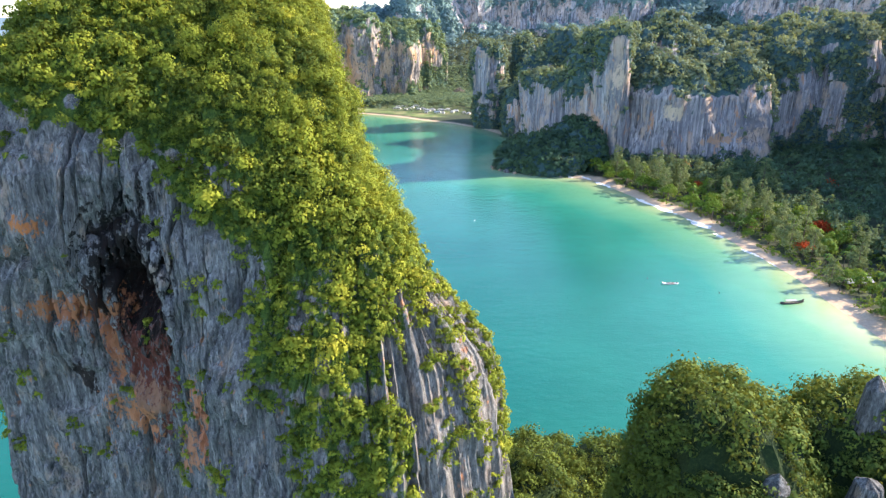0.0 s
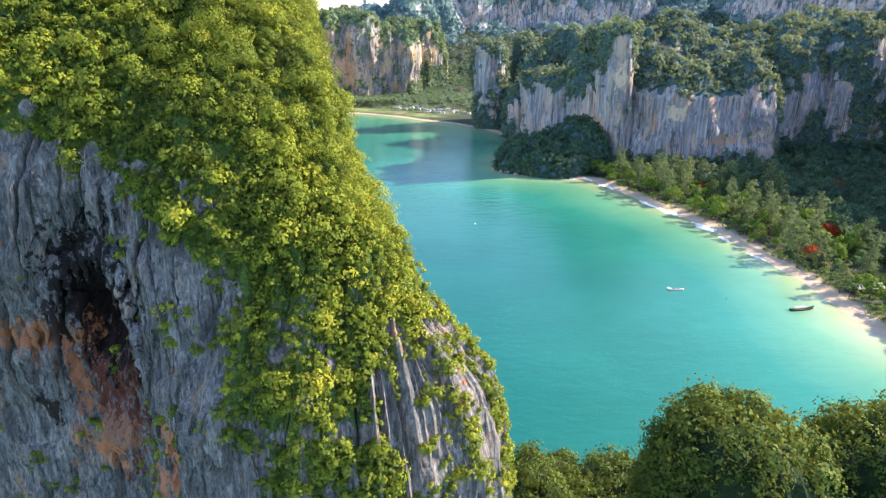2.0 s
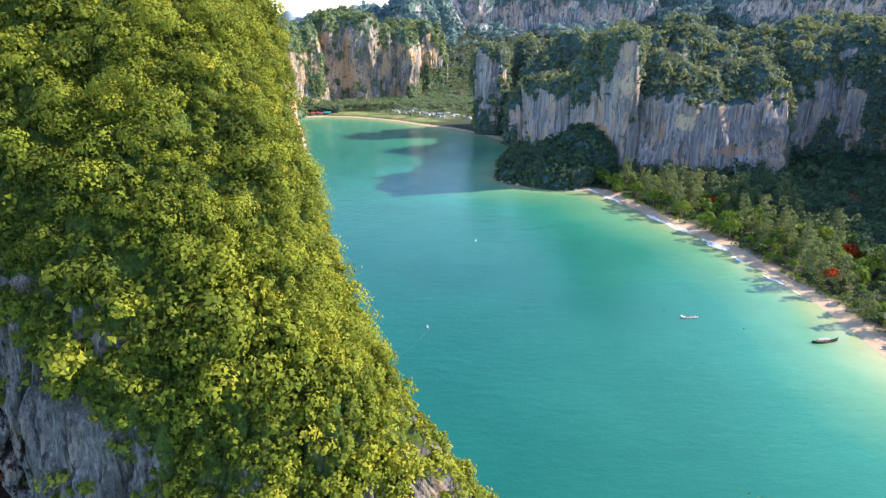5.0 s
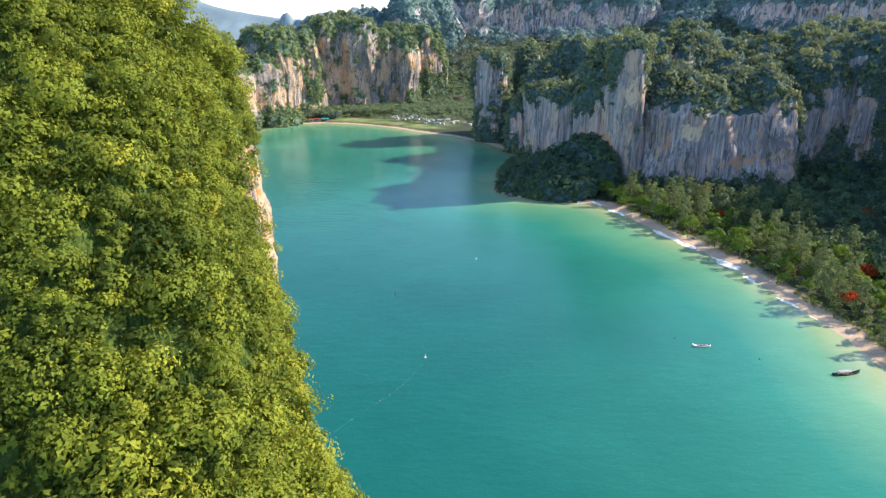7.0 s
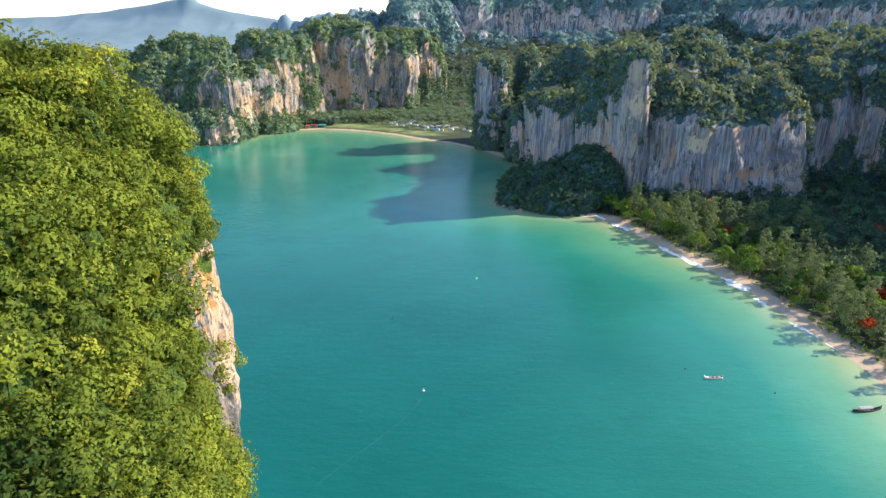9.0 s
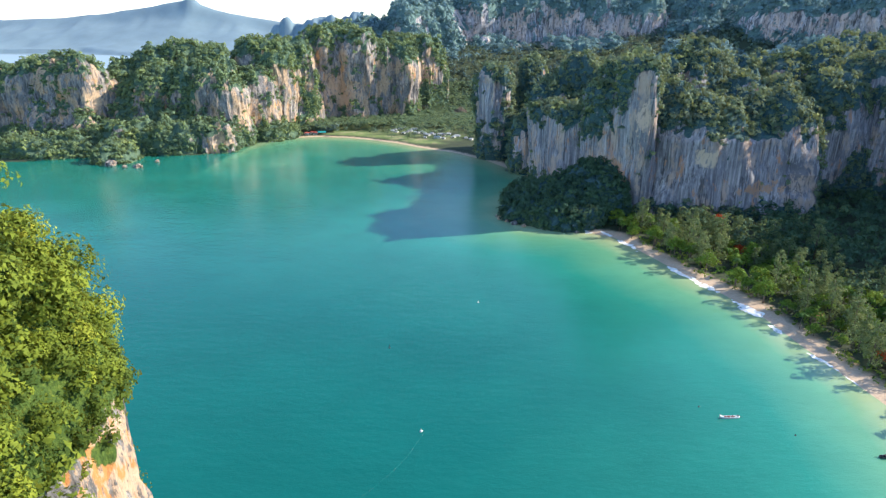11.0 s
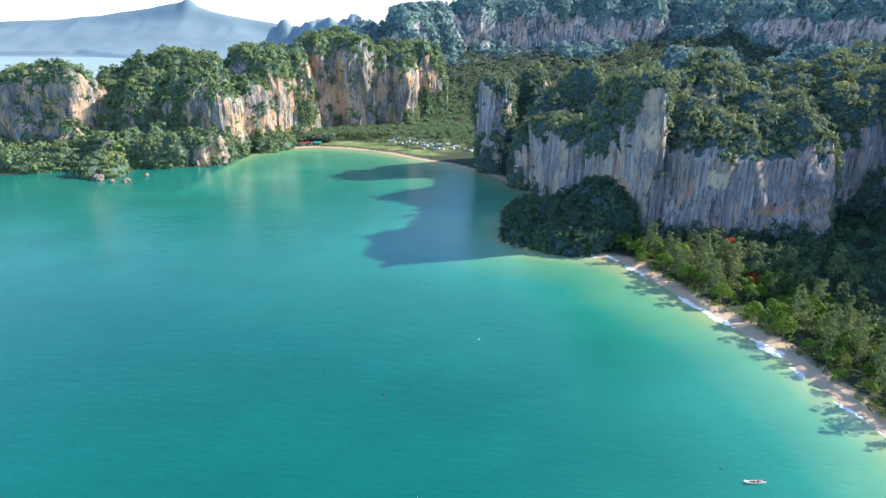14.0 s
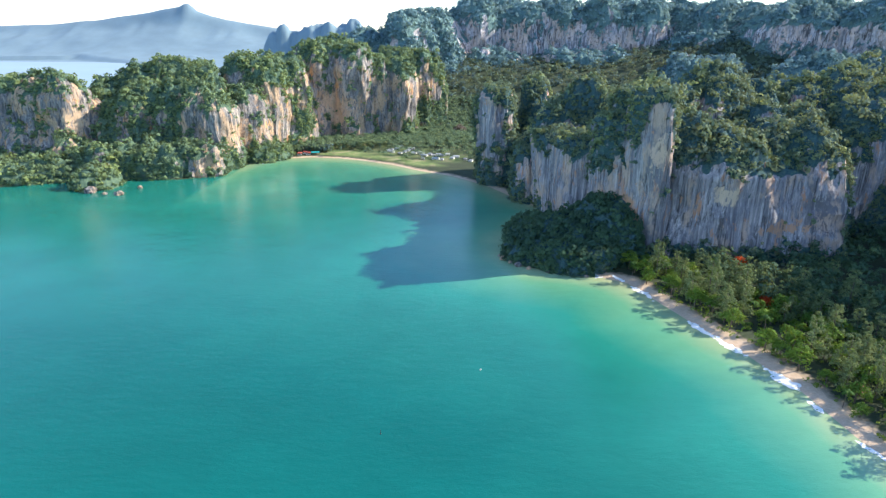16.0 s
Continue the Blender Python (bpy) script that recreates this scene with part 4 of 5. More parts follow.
# ---- the western ridge ----
WEST = [
    (-572, 1045, 58, 40, 126, dict(wall=0.7, square=0.5)), (-630, 1055, 46, 40, 118, dict(wall=0.6)), (-700, 1060, 60, 50, 118, dict(wall=0.6)), (-800, 1080, 80, 50, 120, dict(wall=0.6)),
    (-515, 1100, 40, 40, 118, dict(wall=0.4)), (-470, 1120, 50, 46, 138, dict(wall=0.4)), (-425, 1125, 46, 46, 146, dict(wall=0.4)), (-385, 1120, 44, 44, 138, dict(wall=0.4)),
    (-362, 1058, 42, 40, 112, dict(wall=0.6)), (-335, 1050, 26, 36, 96, dict(wall=0.7)), (-330, 1165, 44, 40, 148, dict(wall=0.55)), (-298, 1160, 36, 40, 152, dict(wall=0.5)), (-270, 1200, 40, 40, 150, dict(wall=0.5)),
    (-235, 1290, 56, 50, 168, dict(wall=0.66, square=0.45)), (-180, 1292, 48, 50, 164, dict(wall=0.66, square=0.45)), (-130, 1310, 36, 46, 142, dict(wall=0.6)), (-90, 1310, 30, 46, 134, dict(wall=0.6)), (-60, 1380, 50, 50, 150, dict(wall=0.3)),
    (-522, 1075, 46, 50, 100, dict(wall=0.12)), (-490, 1070, 44, 46, 96, dict(wall=0.12)), (-450, 1078, 52, 56, 112, dict(wall=0.12)), (-408, 1075, 42, 52, 112, dict(wall=0.12)), (-318, 1112, 40, 40, 104, dict(wall=0.12)), (-296, 1195, 46, 46, 138, dict(wall=0.12)), (-262, 1262, 40, 50, 140, dict(wall=0.12)),
    (-205, 1340, 60, 50, 172, dict(wall=0.12)), (-110, 1370, 60, 60, 158, dict(wall=0.12)), (-154, 1312, 34, 40, 150, dict(wall=0.12)), (-660, 1085, 90, 50, 116, dict(wall=0.12)), (-605, 1030, 30, 36, 70, dict(wall=0.12)), (-540, 1020, 30, 40, 52, dict(wall=0.12)),
    (-570, 975, 100, 55, 26, dict(wall=0.2)), (-470, 1010, 80, 60, 34, dict(wall=0.2)), (-400, 1010, 60, 52, 36, dict(wall=0.3)), (-345, 1010, 30, 42, 40, dict(wall=0.4)), (-455, 925, 22, 34, 18, dict(wall=0.4)), (-295, 1110, 40, 40, 24, dict(wall=0.2)),
]
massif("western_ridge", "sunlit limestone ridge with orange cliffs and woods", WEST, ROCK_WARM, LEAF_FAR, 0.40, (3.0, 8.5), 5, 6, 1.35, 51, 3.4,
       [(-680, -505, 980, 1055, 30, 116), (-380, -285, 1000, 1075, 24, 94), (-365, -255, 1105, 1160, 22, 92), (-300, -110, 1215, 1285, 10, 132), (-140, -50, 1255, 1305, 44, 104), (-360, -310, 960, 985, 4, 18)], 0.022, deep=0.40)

# ---- the ridges behind ----
BACK = [
    (-190, 1650, 70, 70, 186, dict(wall=0.4)), (-100, 1650, 76, 80, 226, dict(wall=0.4)), (-20, 1700, 50, 60, 204, dict(wall=0.4)), (60, 1800, 62, 60, 254, dict(wall=0.75)), (190, 1810, 66, 64, 248, dict(wall=0.7)), (275, 1815, 60, 64, 252, dict(wall=0.7)), (375, 1810, 60, 66, 258, dict(wall=0.66)), (480, 1810, 80, 66, 256, dict(wall=0.66)),
    (-60, 1760, 120, 80, 222, dict(wall=0.12)), (40, 1850, 120, 80, 248, dict(wall=0.12)), (130, 1870, 120, 80, 262, dict(wall=0.12)), (300, 1880, 150, 80, 272, dict(wall=0.12)), (430, 1880, 120, 80, 268, dict(wall=0.12)), (560, 1860, 120, 80, 262, dict(wall=0.12)), (700, 1760, 140, 90, 258, dict(wall=0.12)), (850, 1700, 140, 90, 268, dict(wall=0.12)), (1050, 1600, 160, 90, 276, dict(wall=0.12)),
    (125, 1815, 60, 62, 232, dict(wall=0.7)), (330, 1815, 56, 62, 236, dict(wall=0.66)), (428, 1815, 60, 62, 238, dict(wall=0.66)),
    (120, 1720, 170, 80, 128, dict(wall=0.12)), (330, 1715, 180, 80, 138, dict(wall=0.12)), (-30, 1640, 120, 70, 110, dict(wall=0.12)), (610, 1700, 150, 90, 170, dict(wall=0.12)),
    (640, 1840, 110, 80, 250, dict(wall=0.4)), (780, 1640, 120, 95, 254, dict(wall=0.6)), (930, 1580, 130, 95, 262, dict(wall=0.6)), (1180, 1500, 200, 120, 275, dict(wall=0.6)), (560, 1560, 120, 80, 130, dict(wall=0.2)), (760, 1480, 130, 80, 140, dict(wall=0.2)),
]
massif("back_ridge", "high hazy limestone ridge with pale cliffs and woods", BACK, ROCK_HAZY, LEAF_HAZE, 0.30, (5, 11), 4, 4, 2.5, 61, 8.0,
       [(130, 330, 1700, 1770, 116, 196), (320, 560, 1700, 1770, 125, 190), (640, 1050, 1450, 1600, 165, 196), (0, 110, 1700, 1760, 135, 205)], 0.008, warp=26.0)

# ---- woods of the plain and of the slope behind it ----
GROVE_RNG = np.random.default_rng(71)


def plain_points(n, x0, x1, y0, y1, least, most=1e9):
    q = GROVE_RNG.random((n, 2)) * (x1 - x0, y1 - y0) + (x0, y0)
    d = -to_coast(q[:, 0], q[:, 1])
    q = q[(d > least) & (d < most)]
    return np.c_[q, land_height(q[:, 0], q[:, 1])]


p = plain_points(3600, 180, 620, 230, 720, 66)
rr = 3.2 + 5.0 * GROVE_RNG.random(len(p)) ** 2
p[:, 2] += rr * 1.2 + 1 + 5 * GROVE_RNG.random(len(p))
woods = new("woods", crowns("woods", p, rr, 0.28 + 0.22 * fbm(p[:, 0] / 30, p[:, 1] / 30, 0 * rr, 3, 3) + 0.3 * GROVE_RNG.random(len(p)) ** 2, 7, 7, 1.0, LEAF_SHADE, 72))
tagged(woods, "dense dark green woods on the coastal plain", "woods", kind="stuff")
p = np.concatenate([plain_points(5200, -300, 1100, 1330, 1800, 30), plain_points(900, -300, -200, 1150, 1330, 20), plain_points(1500, 60, 500, 1000, 1330, 10)])
rr = 5 + 4 * GROVE_RNG.random(len(p))
p[:, 2] += rr * 0.6
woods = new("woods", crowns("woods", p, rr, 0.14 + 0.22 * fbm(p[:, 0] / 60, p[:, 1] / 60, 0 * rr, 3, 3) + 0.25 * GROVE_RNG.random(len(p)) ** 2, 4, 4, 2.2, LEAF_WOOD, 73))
tagged(woods, "green woods climbing the slope behind the far bay", "woods", kind="stuff")

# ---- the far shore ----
# Aerial haze is put into this pale blue base colour.
FAR_HAZE = plain_material("far_hills", (0.175, 0.24, 0.275), 1.0, 0.10, 0.012)
xs, ys = np.concatenate([np.linspace(-4300, -1050, 120)[:-1], np.linspace(-1050, -380, 84)[:-1], np.linspace(-380, 300, 24)]), np.concatenate([np.linspace(2150, 3480, 40)[:-1], np.linspace(3480, 3720, 30)[:-1], np.linspace(3720, 4650, 80)])
gx, gy = np.meshgrid(xs, ys)
dry = smooth(-10, 60, -to_coast(gx, gy))
crest = np.interp(gx, [-4300, -2968, -2589, -2210, -2000, -1831, -1764, -1720, -1698, -1649, -1560, -1470, -1213, -1000, -600, 300], [140, 172, 190, 224, 250, 279, 288, 312, 308, 262, 232, 213, 178, 150, 130, 120])
broad = np.interp(gx, [-4300, -3000, -2200, -1760, -1300, -1000, -600, 300], [140, 165, 208, 232, 190, 150, 130, 120])
spur = ridged(gx / 420, gy / 900, 0 * gx, 3, 7)
edge = np.exp(-((gy - 4450) / 70) ** 2)
gz = -4 + 8 * dry + crest * edge + broad * (0.66 + 0.20 * spur) * np.exp(-(np.minimum(gy - 4420, 0) / 330) ** 2) * (1 - edge) + dry * 26 * smooth(2600, 4200, gy) * (0.5 + 0.5 * fbm(gx / 260, gy / 260, 0 * gx, 3, 5))
for px, py, ph, pr in ((-930, 3600, 168, 74), (-882, 3600, 216, 66), (-820, 3610, 178, 70), (-748, 3600, 208, 88), (-690, 3620, 214, 80), (-640, 3600, 226, 72), (-570, 3620, 206, 80), (-505, 3620, 234, 90), (-1262, 3300, 64, 20), (-1480, 3850, 40, 70)):
    far = np.hypot(gx - px, gy - py) * (1 + 0.25 * fbm(gx / 50, gy / 50, 0 * gx, 3, 6))
    gz = np.maximum(gz, ph * np.exp(-(far / pr) ** 2.6) * (1 + 0.10 * fbm(gx / 30, gy / 30, 0 * gx, 3, 16)) - 4)
gz = gz - 30 * (1 - smooth(2150, 2500, gy))
far_hills = new("backdrop", mesh_of("backdrop", np.stack([gx, gy, gz], -1).reshape(-1, 3), grid_faces(*gx.shape), FAR_HAZE))
tagged(far_hills, "distant coast and hills tinted pale blue for haze", "hills", kind="structure")

# ---- trees of the beach ----
def limb(bm, points, radii, sides=7):
    """A tapering round limb along the points."""
    rings = []
    pts = [Vector(q) for q in points]
    for k, q in enumerate(pts):
        way = (pts[min(k + 1, len(pts) - 1)] - pts[max(k - 1, 0)]).normalized()
        a = way.orthogonal().normalized()
        b = way.cross(a)
        rings.append([bm.verts.new(q + (a * math.cos(2 * math.pi * i / sides) + b * math.sin(2 * math.pi * i / sides)) * radii[k]) for i in range(sides)])
    for lo, hi in zip(rings, rings[1:]):
        for i in range(sides):
            bm.faces.new((lo[i], lo[(i + 1) % sides], hi[(i + 1) % sides], hi[i])).smooth = True
    bm.faces.new(rings[-1])
    bm.faces.new(rings[0][::-1])


def casuarina(seed, label):
    """A tall feathery beach pine: tapering trunk, a loose grey-green crown narrowing upwards."""
    rng = np.random.default_rng(seed)
    h = 17 + 6 * rng.random()
    tree = thing("beach_pine", label, "tree", group="feathery trees along the beach")
    bm = bmesh.new()
    limb(bm, [(0, 0, -0.5), (0.2, 0.1, h * 0.4), (0.1, 0.3, h * 0.92)], [0.35, 0.25, 0.06])
    for k in range(6):
        z, a = h * (0.25 + 0.1 * k), rng.random() * 6.28
        limb(bm, [(0.15, 0.2, z), (math.cos(a) * 2.0, math.sin(a) * 2.0, z + 1.6)], [0.12, 0.04], 5)
    part("trunk", bm, BARK, tree)
    n = 34
    u = (np.arange(n) + 0.5) / n
    a = rng.random(n) * 6.28
    spread = (6.4 - 4.2 * u) * (0.35 + 0.65 * rng.random(n))
    spots = np.stack([np.cos(a) * spread, np.sin(a) * spread, h * (0.12 + 0.86 * u)], -1)
    part("crown", crowns("crown", spots, (2.9 - 1.5 * u) * (0.75 + 0.5 * rng.random(n)), 0.25 + 0.35 * rng.random(n), 6, 9, 0.36, LEAF_GREY, seed, 1.1), LEAF_GREY, tree)
    return tree


def broadleaf(seed, label, leaf, name="broadleaf_tree", group="leafy trees behind the beach"):
    """A spreading tree: short trunk, forked limbs, a crown of many leaf puffs."""
    rng = np.random.default_rng(seed)
    h = 8 + 4 * rng.random()
    tree = thing(name, label, "tree", group=group)
    bm = bmesh.new()
    limb(bm, [(0, 0, -0.5), (0.1, 0, h * 0.35), (0.2, 0.1, h * 0.7)], [0.38, 0.28, 0.12])
    n = 11
    a = np.arange(n) * 2.4 + rng.random()
    d = (0.4 + 3.4 * np.sqrt(np.arange(n) / n)) * (0.85 + 0.3 * rng.random(n))
    spots = np.stack([np.cos(a) * d, np.sin(a) * d, h * (0.74 - 0.09 * d) + 0.8 * rng.random(n)], -1)
    for q in spots[1::2]:
        limb(bm, [(0.1, 0, h * 0.4), (q[0] * 0.6, q[1] * 0.6, q[2] * 0.85), tuple(q)], [0.16, 0.09, 0.03], 5)
    part("trunk", bm, BARK, tree)
    part("crown", crowns("crown", spots, 2.0 + 1.2 * rng.random(n), 0.25 + 0.25 * rng.random(n), 7, 11, 0.40, leaf, seed, 1.0), leaf, tree)
    return tree


def palm(seed, label):
    """A coconut palm: a leaning ringed trunk and a star of drooping fronds."""
    rng = np.random.default_rng(seed)
    h = 8 + 4 * rng.random()
    tree = thing("coconut_palm", label, "palm", group="palms behind the beach")
    bm = bmesh.new()
    lean = 1.5 * rng.random()
    limb(bm, [(0, 0, -0.4), (lean * 0.3, 0, h * 0.5), (lean, 0.2, h)], [0.22, 0.16, 0.12])
    part("trunk", bm, BARK, tree)
    bm = bmesh.new()
    for k in range(13):
        a, lift = k * 2 * math.pi / 13 + 0.3 * rng.random(), 0.3 + 0.9 * rng.random()
        last = None
        for i in range(6):
            u = i / 5
            r, z = 3.4 * u, h + lift * 2.2 * u - 3.2 * u * u
            c, w = Vector((lean + math.cos(a) * r, 0.2 + math.sin(a) * r, z)), 0.55 * math.sin(math.pi * (0.12 + 0.85 * u))
            side = Vector((-math.sin(a), math.cos(a), 0)) * w
            row = [bm.verts.new(c - side - Vector((0, 0, w * 0.5))), bm.verts.new(c), bm.verts.new(c + side - Vector((0, 0, w * 0.5)))]
            if last:
                bm.faces.new((last[0], last[1], row[1], row[0]))
                bm.faces.new((last[1], last[2], row[2], row[1]))
            last = row
    part("fronds", bm, LEAF_TREE, tree)
    return tree


PINE = [casuarina(100 + k, "tall feathery grey-green beach pine behind the sand") for k in range(4)]
BROAD = [broadleaf(200 + k, "bright green broadleaf tree with a rounded crown", LEAF_TREE) for k in range(5)]
PALM = [palm(300 + k, "coconut palm with drooping green fronds") for k in range(3)]
FLAME = [broadleaf(400, "flame tree in orange-red bloom among the woods", LEAF_RED, "flame_tree", "flame trees")]
rng = np.random.default_rng(17)
taken = []
used = set()


def plant(kinds, x, y, scale):
    src = kinds[int(rng.integers(len(kinds)))]
    m = pose(x, y, float(land_height(np.array([x]), np.array([y]))[0]) - 0.1, 0, 0, 360 * rng.random())
    if src.name not in used:
        used.add(src.name)
        ob = src
        ob.matrix_world = m
    else:
        ob = copy_thing(src, m)
    ob.scale = (scale, scale, scale * (0.9 + 0.2 * rng.random()))
    taken.append((x, y))


for x, y in ((286, 548), (235, 437), (257, 559), (216, 570), (196, 574), (183, 593), (241, 393), (254, 528), (180, 590), (178, 562), (191, 553), (221, 574), (249, 540), (293, 560), (282, 523), (248, 470), (299, 593), (205, 536), (168, 612), (238, 418), (232, 402), (243, 452), (228, 385), (236, 372), (216, 560), (222, 480), (230, 458)):
    plant(PINE, x, y + 6, 1.1 + 0.5 * rng.random())
for x, y in ((241, 632), (345, 548), (226, 552), (267, 422), (234, 383)):
    plant(FLAME, x + 3, y + 6, 1.2 + 0.4 * rng.random())
q = plain_points(2600, 150, 380, 240, 640, 13, 90)
for x, y, _ in q:
    if len(taken) > 270:
        break
    d = -float(to_coast(np.array([x]), np.array([y]))[0])
    if min(math.hypot(x - a, y - b) for a, b in taken) < 6.6:
        continue
    pick = rng.random()
    if pick < 0.16 and d < 60:
        plant(PALM, x, y, 1.0 + 0.3 * rng.random())
    elif pick < 0.30:
        plant(PINE, x, y, 0.85 + 0.4 * rng.random())
    else:
        plant(BROAD, x, y, 0.85 + 0.8 * rng.random() ** 1.5)


p = plain_points(3000, 160, 380, 235, 640, 11, 80)
rr = 1.3 + 1.8 * GROVE_RNG.random(len(p)) ** 1.5
p[:, 2] += rr * 0.6
shrubs = new("shrubs", crowns("shrubs", p, rr, 0.2 + 0.45 * GROVE_RNG.random(len(p)), 5, 6, 0.5, LEAF_TREE, 77))
tagged(shrubs, "low green shrubs and undergrowth behind the sand", "shrubs", kind="stuff")

# ---- the far village and its palm grove ----
def palm_grove(name, spots, seed):
    """Many small palms in one mesh: three-sided trunks and stars of fronds."""
    rng = np.random.default_rng(seed)
    n = len(spots)
    h = 9 + 6 * rng.random(n)
    head = spots + np.stack([rng.normal(size=n) * 0.8, rng.normal(size=n) * 0.8, h], -1)
    tris, tones = [], []
    for k in range(7):
        a = k * 2 * math.pi / 7 + 0.4 * rng.random(n)
        way = np.stack([np.cos(a), np.sin(a), 0.25 - 0.9 * rng.random(n)], -1)
        side = np.stack([-np.sin(a), np.cos(a), 0 * a], -1)
        mid = head + way * 2.8 + np.array([0, 0, 1.2])
        tip = head + way * 5.6
        tris += [np.stack([head, mid + side * 0.8, mid - side * 0.8], 1), np.stack([mid + side * 0.8, tip, mid - side * 0.8], 1)]
        tones += [rng.random(n) * 0.6 + 0.2] * 2
    for k in range(3):
        a, b = k * 2.09, (k + 1) * 2.09
        tris.append(np.stack([spots + np.array([math.cos(a), math.sin(a), 0]) * 0.2, spots + np.array([math.cos(b), math.sin(b), 0]) * 0.2, head], 1))
        tones.append(np.full(n, 0.1))
    v = np.concatenate(tris).reshape(-1, 3)
    return mesh_of(name, v, np.arange(len(v)).reshape(-1, 3), LEAF_PALM, False, [("tone", np.repeat(np.concatenate(tones), 3))])


p = plain_points(5600, -260, 90, 1085, 1480, 14)
open_lawn = (p[:, 1] < 1168) & (p[:, 0] > -205) & (p[:, 0] < -105)
edge = (p[:, 1] < 1165 + 10 * np.sin(p[:, 0] / 17)) & (GROVE_RNG.random(len(p)) < 0.62)
built = (p[:, 0] > -112) & (p[:, 0] < 38) & (p[:, 1] < 1196) & (GROVE_RNG.random(len(p)) < 0.50)
p = p[~open_lawn & ~edge & ~built]
grove = new("palm_grove", palm_grove("palm_grove", p, 81))
tagged(grove, "dense grove of coconut palms behind the far village", "palms", kind="stuff")
p = plain_points(1700, -300, 95, 1075, 1500, 13)
p = p[(p[:, 1] > 1330) | (GROVE_RNG.random(len(p)) < 0.16) | ((p[:, 0] > 40) & (GROVE_RNG.random(len(p)) < 0.6))]
p = p[~((p[:, 0] > -112) & (p[:, 0] < 38) & (p[:, 1] < 1196) & (GROVE_RNG.random(len(p)) < 0.6))]
rr = 3 + 3.5 * GROVE_RNG.random(len(p))
p[:, 2] += rr * 0.8 + 2
woods = new("woods", crowns("woods", p, rr, 0.2 + 0.35 * GROVE_RNG.random(len(p)), 5, 6, 1.4, LEAF_FAR, 83))
tagged(woods, "scattered green trees among the far palms", "woods", kind="stuff")

ROOF_PALE = plain_material("roof_pale", (0.42, 0.42, 0.41), 0.6, 0.15, 0.8)
ROOF_GREY = plain_material("roof_grey", (0.30, 0.30, 0.31), 0.7, 0.25, 0.8)
ROOF_RED = plain_material("roof_red", (0.42, 0.09, 0.06), 0.7, 0.2, 0.8)
WALL_PALE = plain_material("wall_render", (0.68, 0.64, 0.57), 0.8, 0.15, 0.6)
GLASS_DARK = plain_material("window_dark", (0.04, 0.05, 0.06), 0.2, 0.2, 1.0)
TIMBER = plain_material("timber", (0.22, 0.15, 0.09), 0.75, 0.4, 2.0)


def box(bm, x0, x1, y0, y1, z0, z1, bevel=0.0):
    made = bmesh.ops.create_cube(bm, size=1.0, matrix=Matrix.Translation(((x0 + x1) / 2, (y0 + y1) / 2, (z0 + z1) / 2)) @ Matrix.Diagonal((x1 - x0, y1 - y0, z1 - z0, 1)))
    if bevel:
        bmesh.ops.bevel(bm, geom=list({e for v in made["verts"] for e in v.link_edges}), offset=bevel, segments=1, affect="EDGES")


def bungalow(label, w, d, h, rise, roof):
    """A small house: walls, a hipped roof with eaves, a door and two windows."""
    house = thing("bungalow", label, "house", group="houses of the far village")
    bm = bmesh.new()
    box(bm, -w / 2, w / 2, -d / 2, d / 2, -0.4, h, 0.05)
    part("wall", bm, WALL_PALE, house)
    bm = bmesh.new()
    e = 0.8
    eave = [bm.verts.new((sx * (w / 2 + e), sy * (d / 2 + e), h)) for sx, sy in ((-1, -1), (1, -1), (1, 1), (-1, 1))]
    under = [bm.verts.new(v.co - Vector((0, 0, 0.18))) for v in eave]
    ridge = [bm.verts.new((-w / 2 + d * 0.35, 0, h + rise)), bm.verts.new((w / 2 - d * 0.35, 0, h + rise))]
    for f in ((eave[0], eave[1], ridge[1], ridge[0]), (eave[1], eave[2], ridge[1]), (eave[2], eave[3], ridge[0], ridge[1]), (eave[3], eave[0], ridge[0]), tuple(under[::-1])):
        bm.faces.new(f)
    for k in range(4):
        bm.faces.new((under[k], under[(k + 1) % 4], eave[(k + 1) % 4], eave[k]))
    part("roof", bm, roof, house)
    bm = bmesh.new()
    box(bm, -0.5, 0.5, -d / 2 - 0.06, -d / 2 + 0.05, 0, 2.05, 0.01)
    part("door", bm, TIMBER, house)
    for x in (-w * 0.3, w * 0.3):
        bm = bmesh.new()
        box(bm, x - 0.7, x + 0.7, -d / 2 - 0.05, -d / 2 + 0.05, 0.9, 2.1, 0.01)
        part("window", bm, GLASS_DARK, house)
    return house


def set_down(ob, x, y, turn, lift=0.0):
    ob.matrix_world = pose(x, y, float(land_height(np.array([x]), np.array([y]))[0]) + lift, 0, 0, turn)
    return ob


rng = np.random.default_rng(23)
HOUSES = [(-104, 1157), (-96, 1152), (-99, 1168), (-82, 1139), (-90, 1178), (-76, 1150), (-71, 1160), (-60, 1141), (-52, 1146), (-47, 1135), (-42, 1120), (-34, 1128), (-28, 1122), (-20, 1128), (-14, 1120), (-6, 1126), (-24, 1096), (-14, 1090), (2, 1100), (8, 1110), (-44, 1098), (-84, 1192), (-66, 1176), (22, 1092), (30, 1080)]
BUNGALOW = [bungalow("small white village house with a pale hipped roof", 9, 7, 3.0, 2.2, ROOF_PALE), bungalow("long low village building with a pale roof", 14, 7, 3.2, 2.0, ROOF_PALE), bungalow("village house with a grey hipped roof", 8, 7, 3.0, 2.4, ROOF_GREY)]
for k, (x, y) in enumerate(HOUSES):
    src = BUNGALOW[k % 3]
    turn = -35 + 40 * rng.random()
    ob = set_down(src if k < 3 else copy_thing(src, Matrix()), x, y, turn)
    ob.scale = [0.56 + 0.28 * rng.random()] * 3
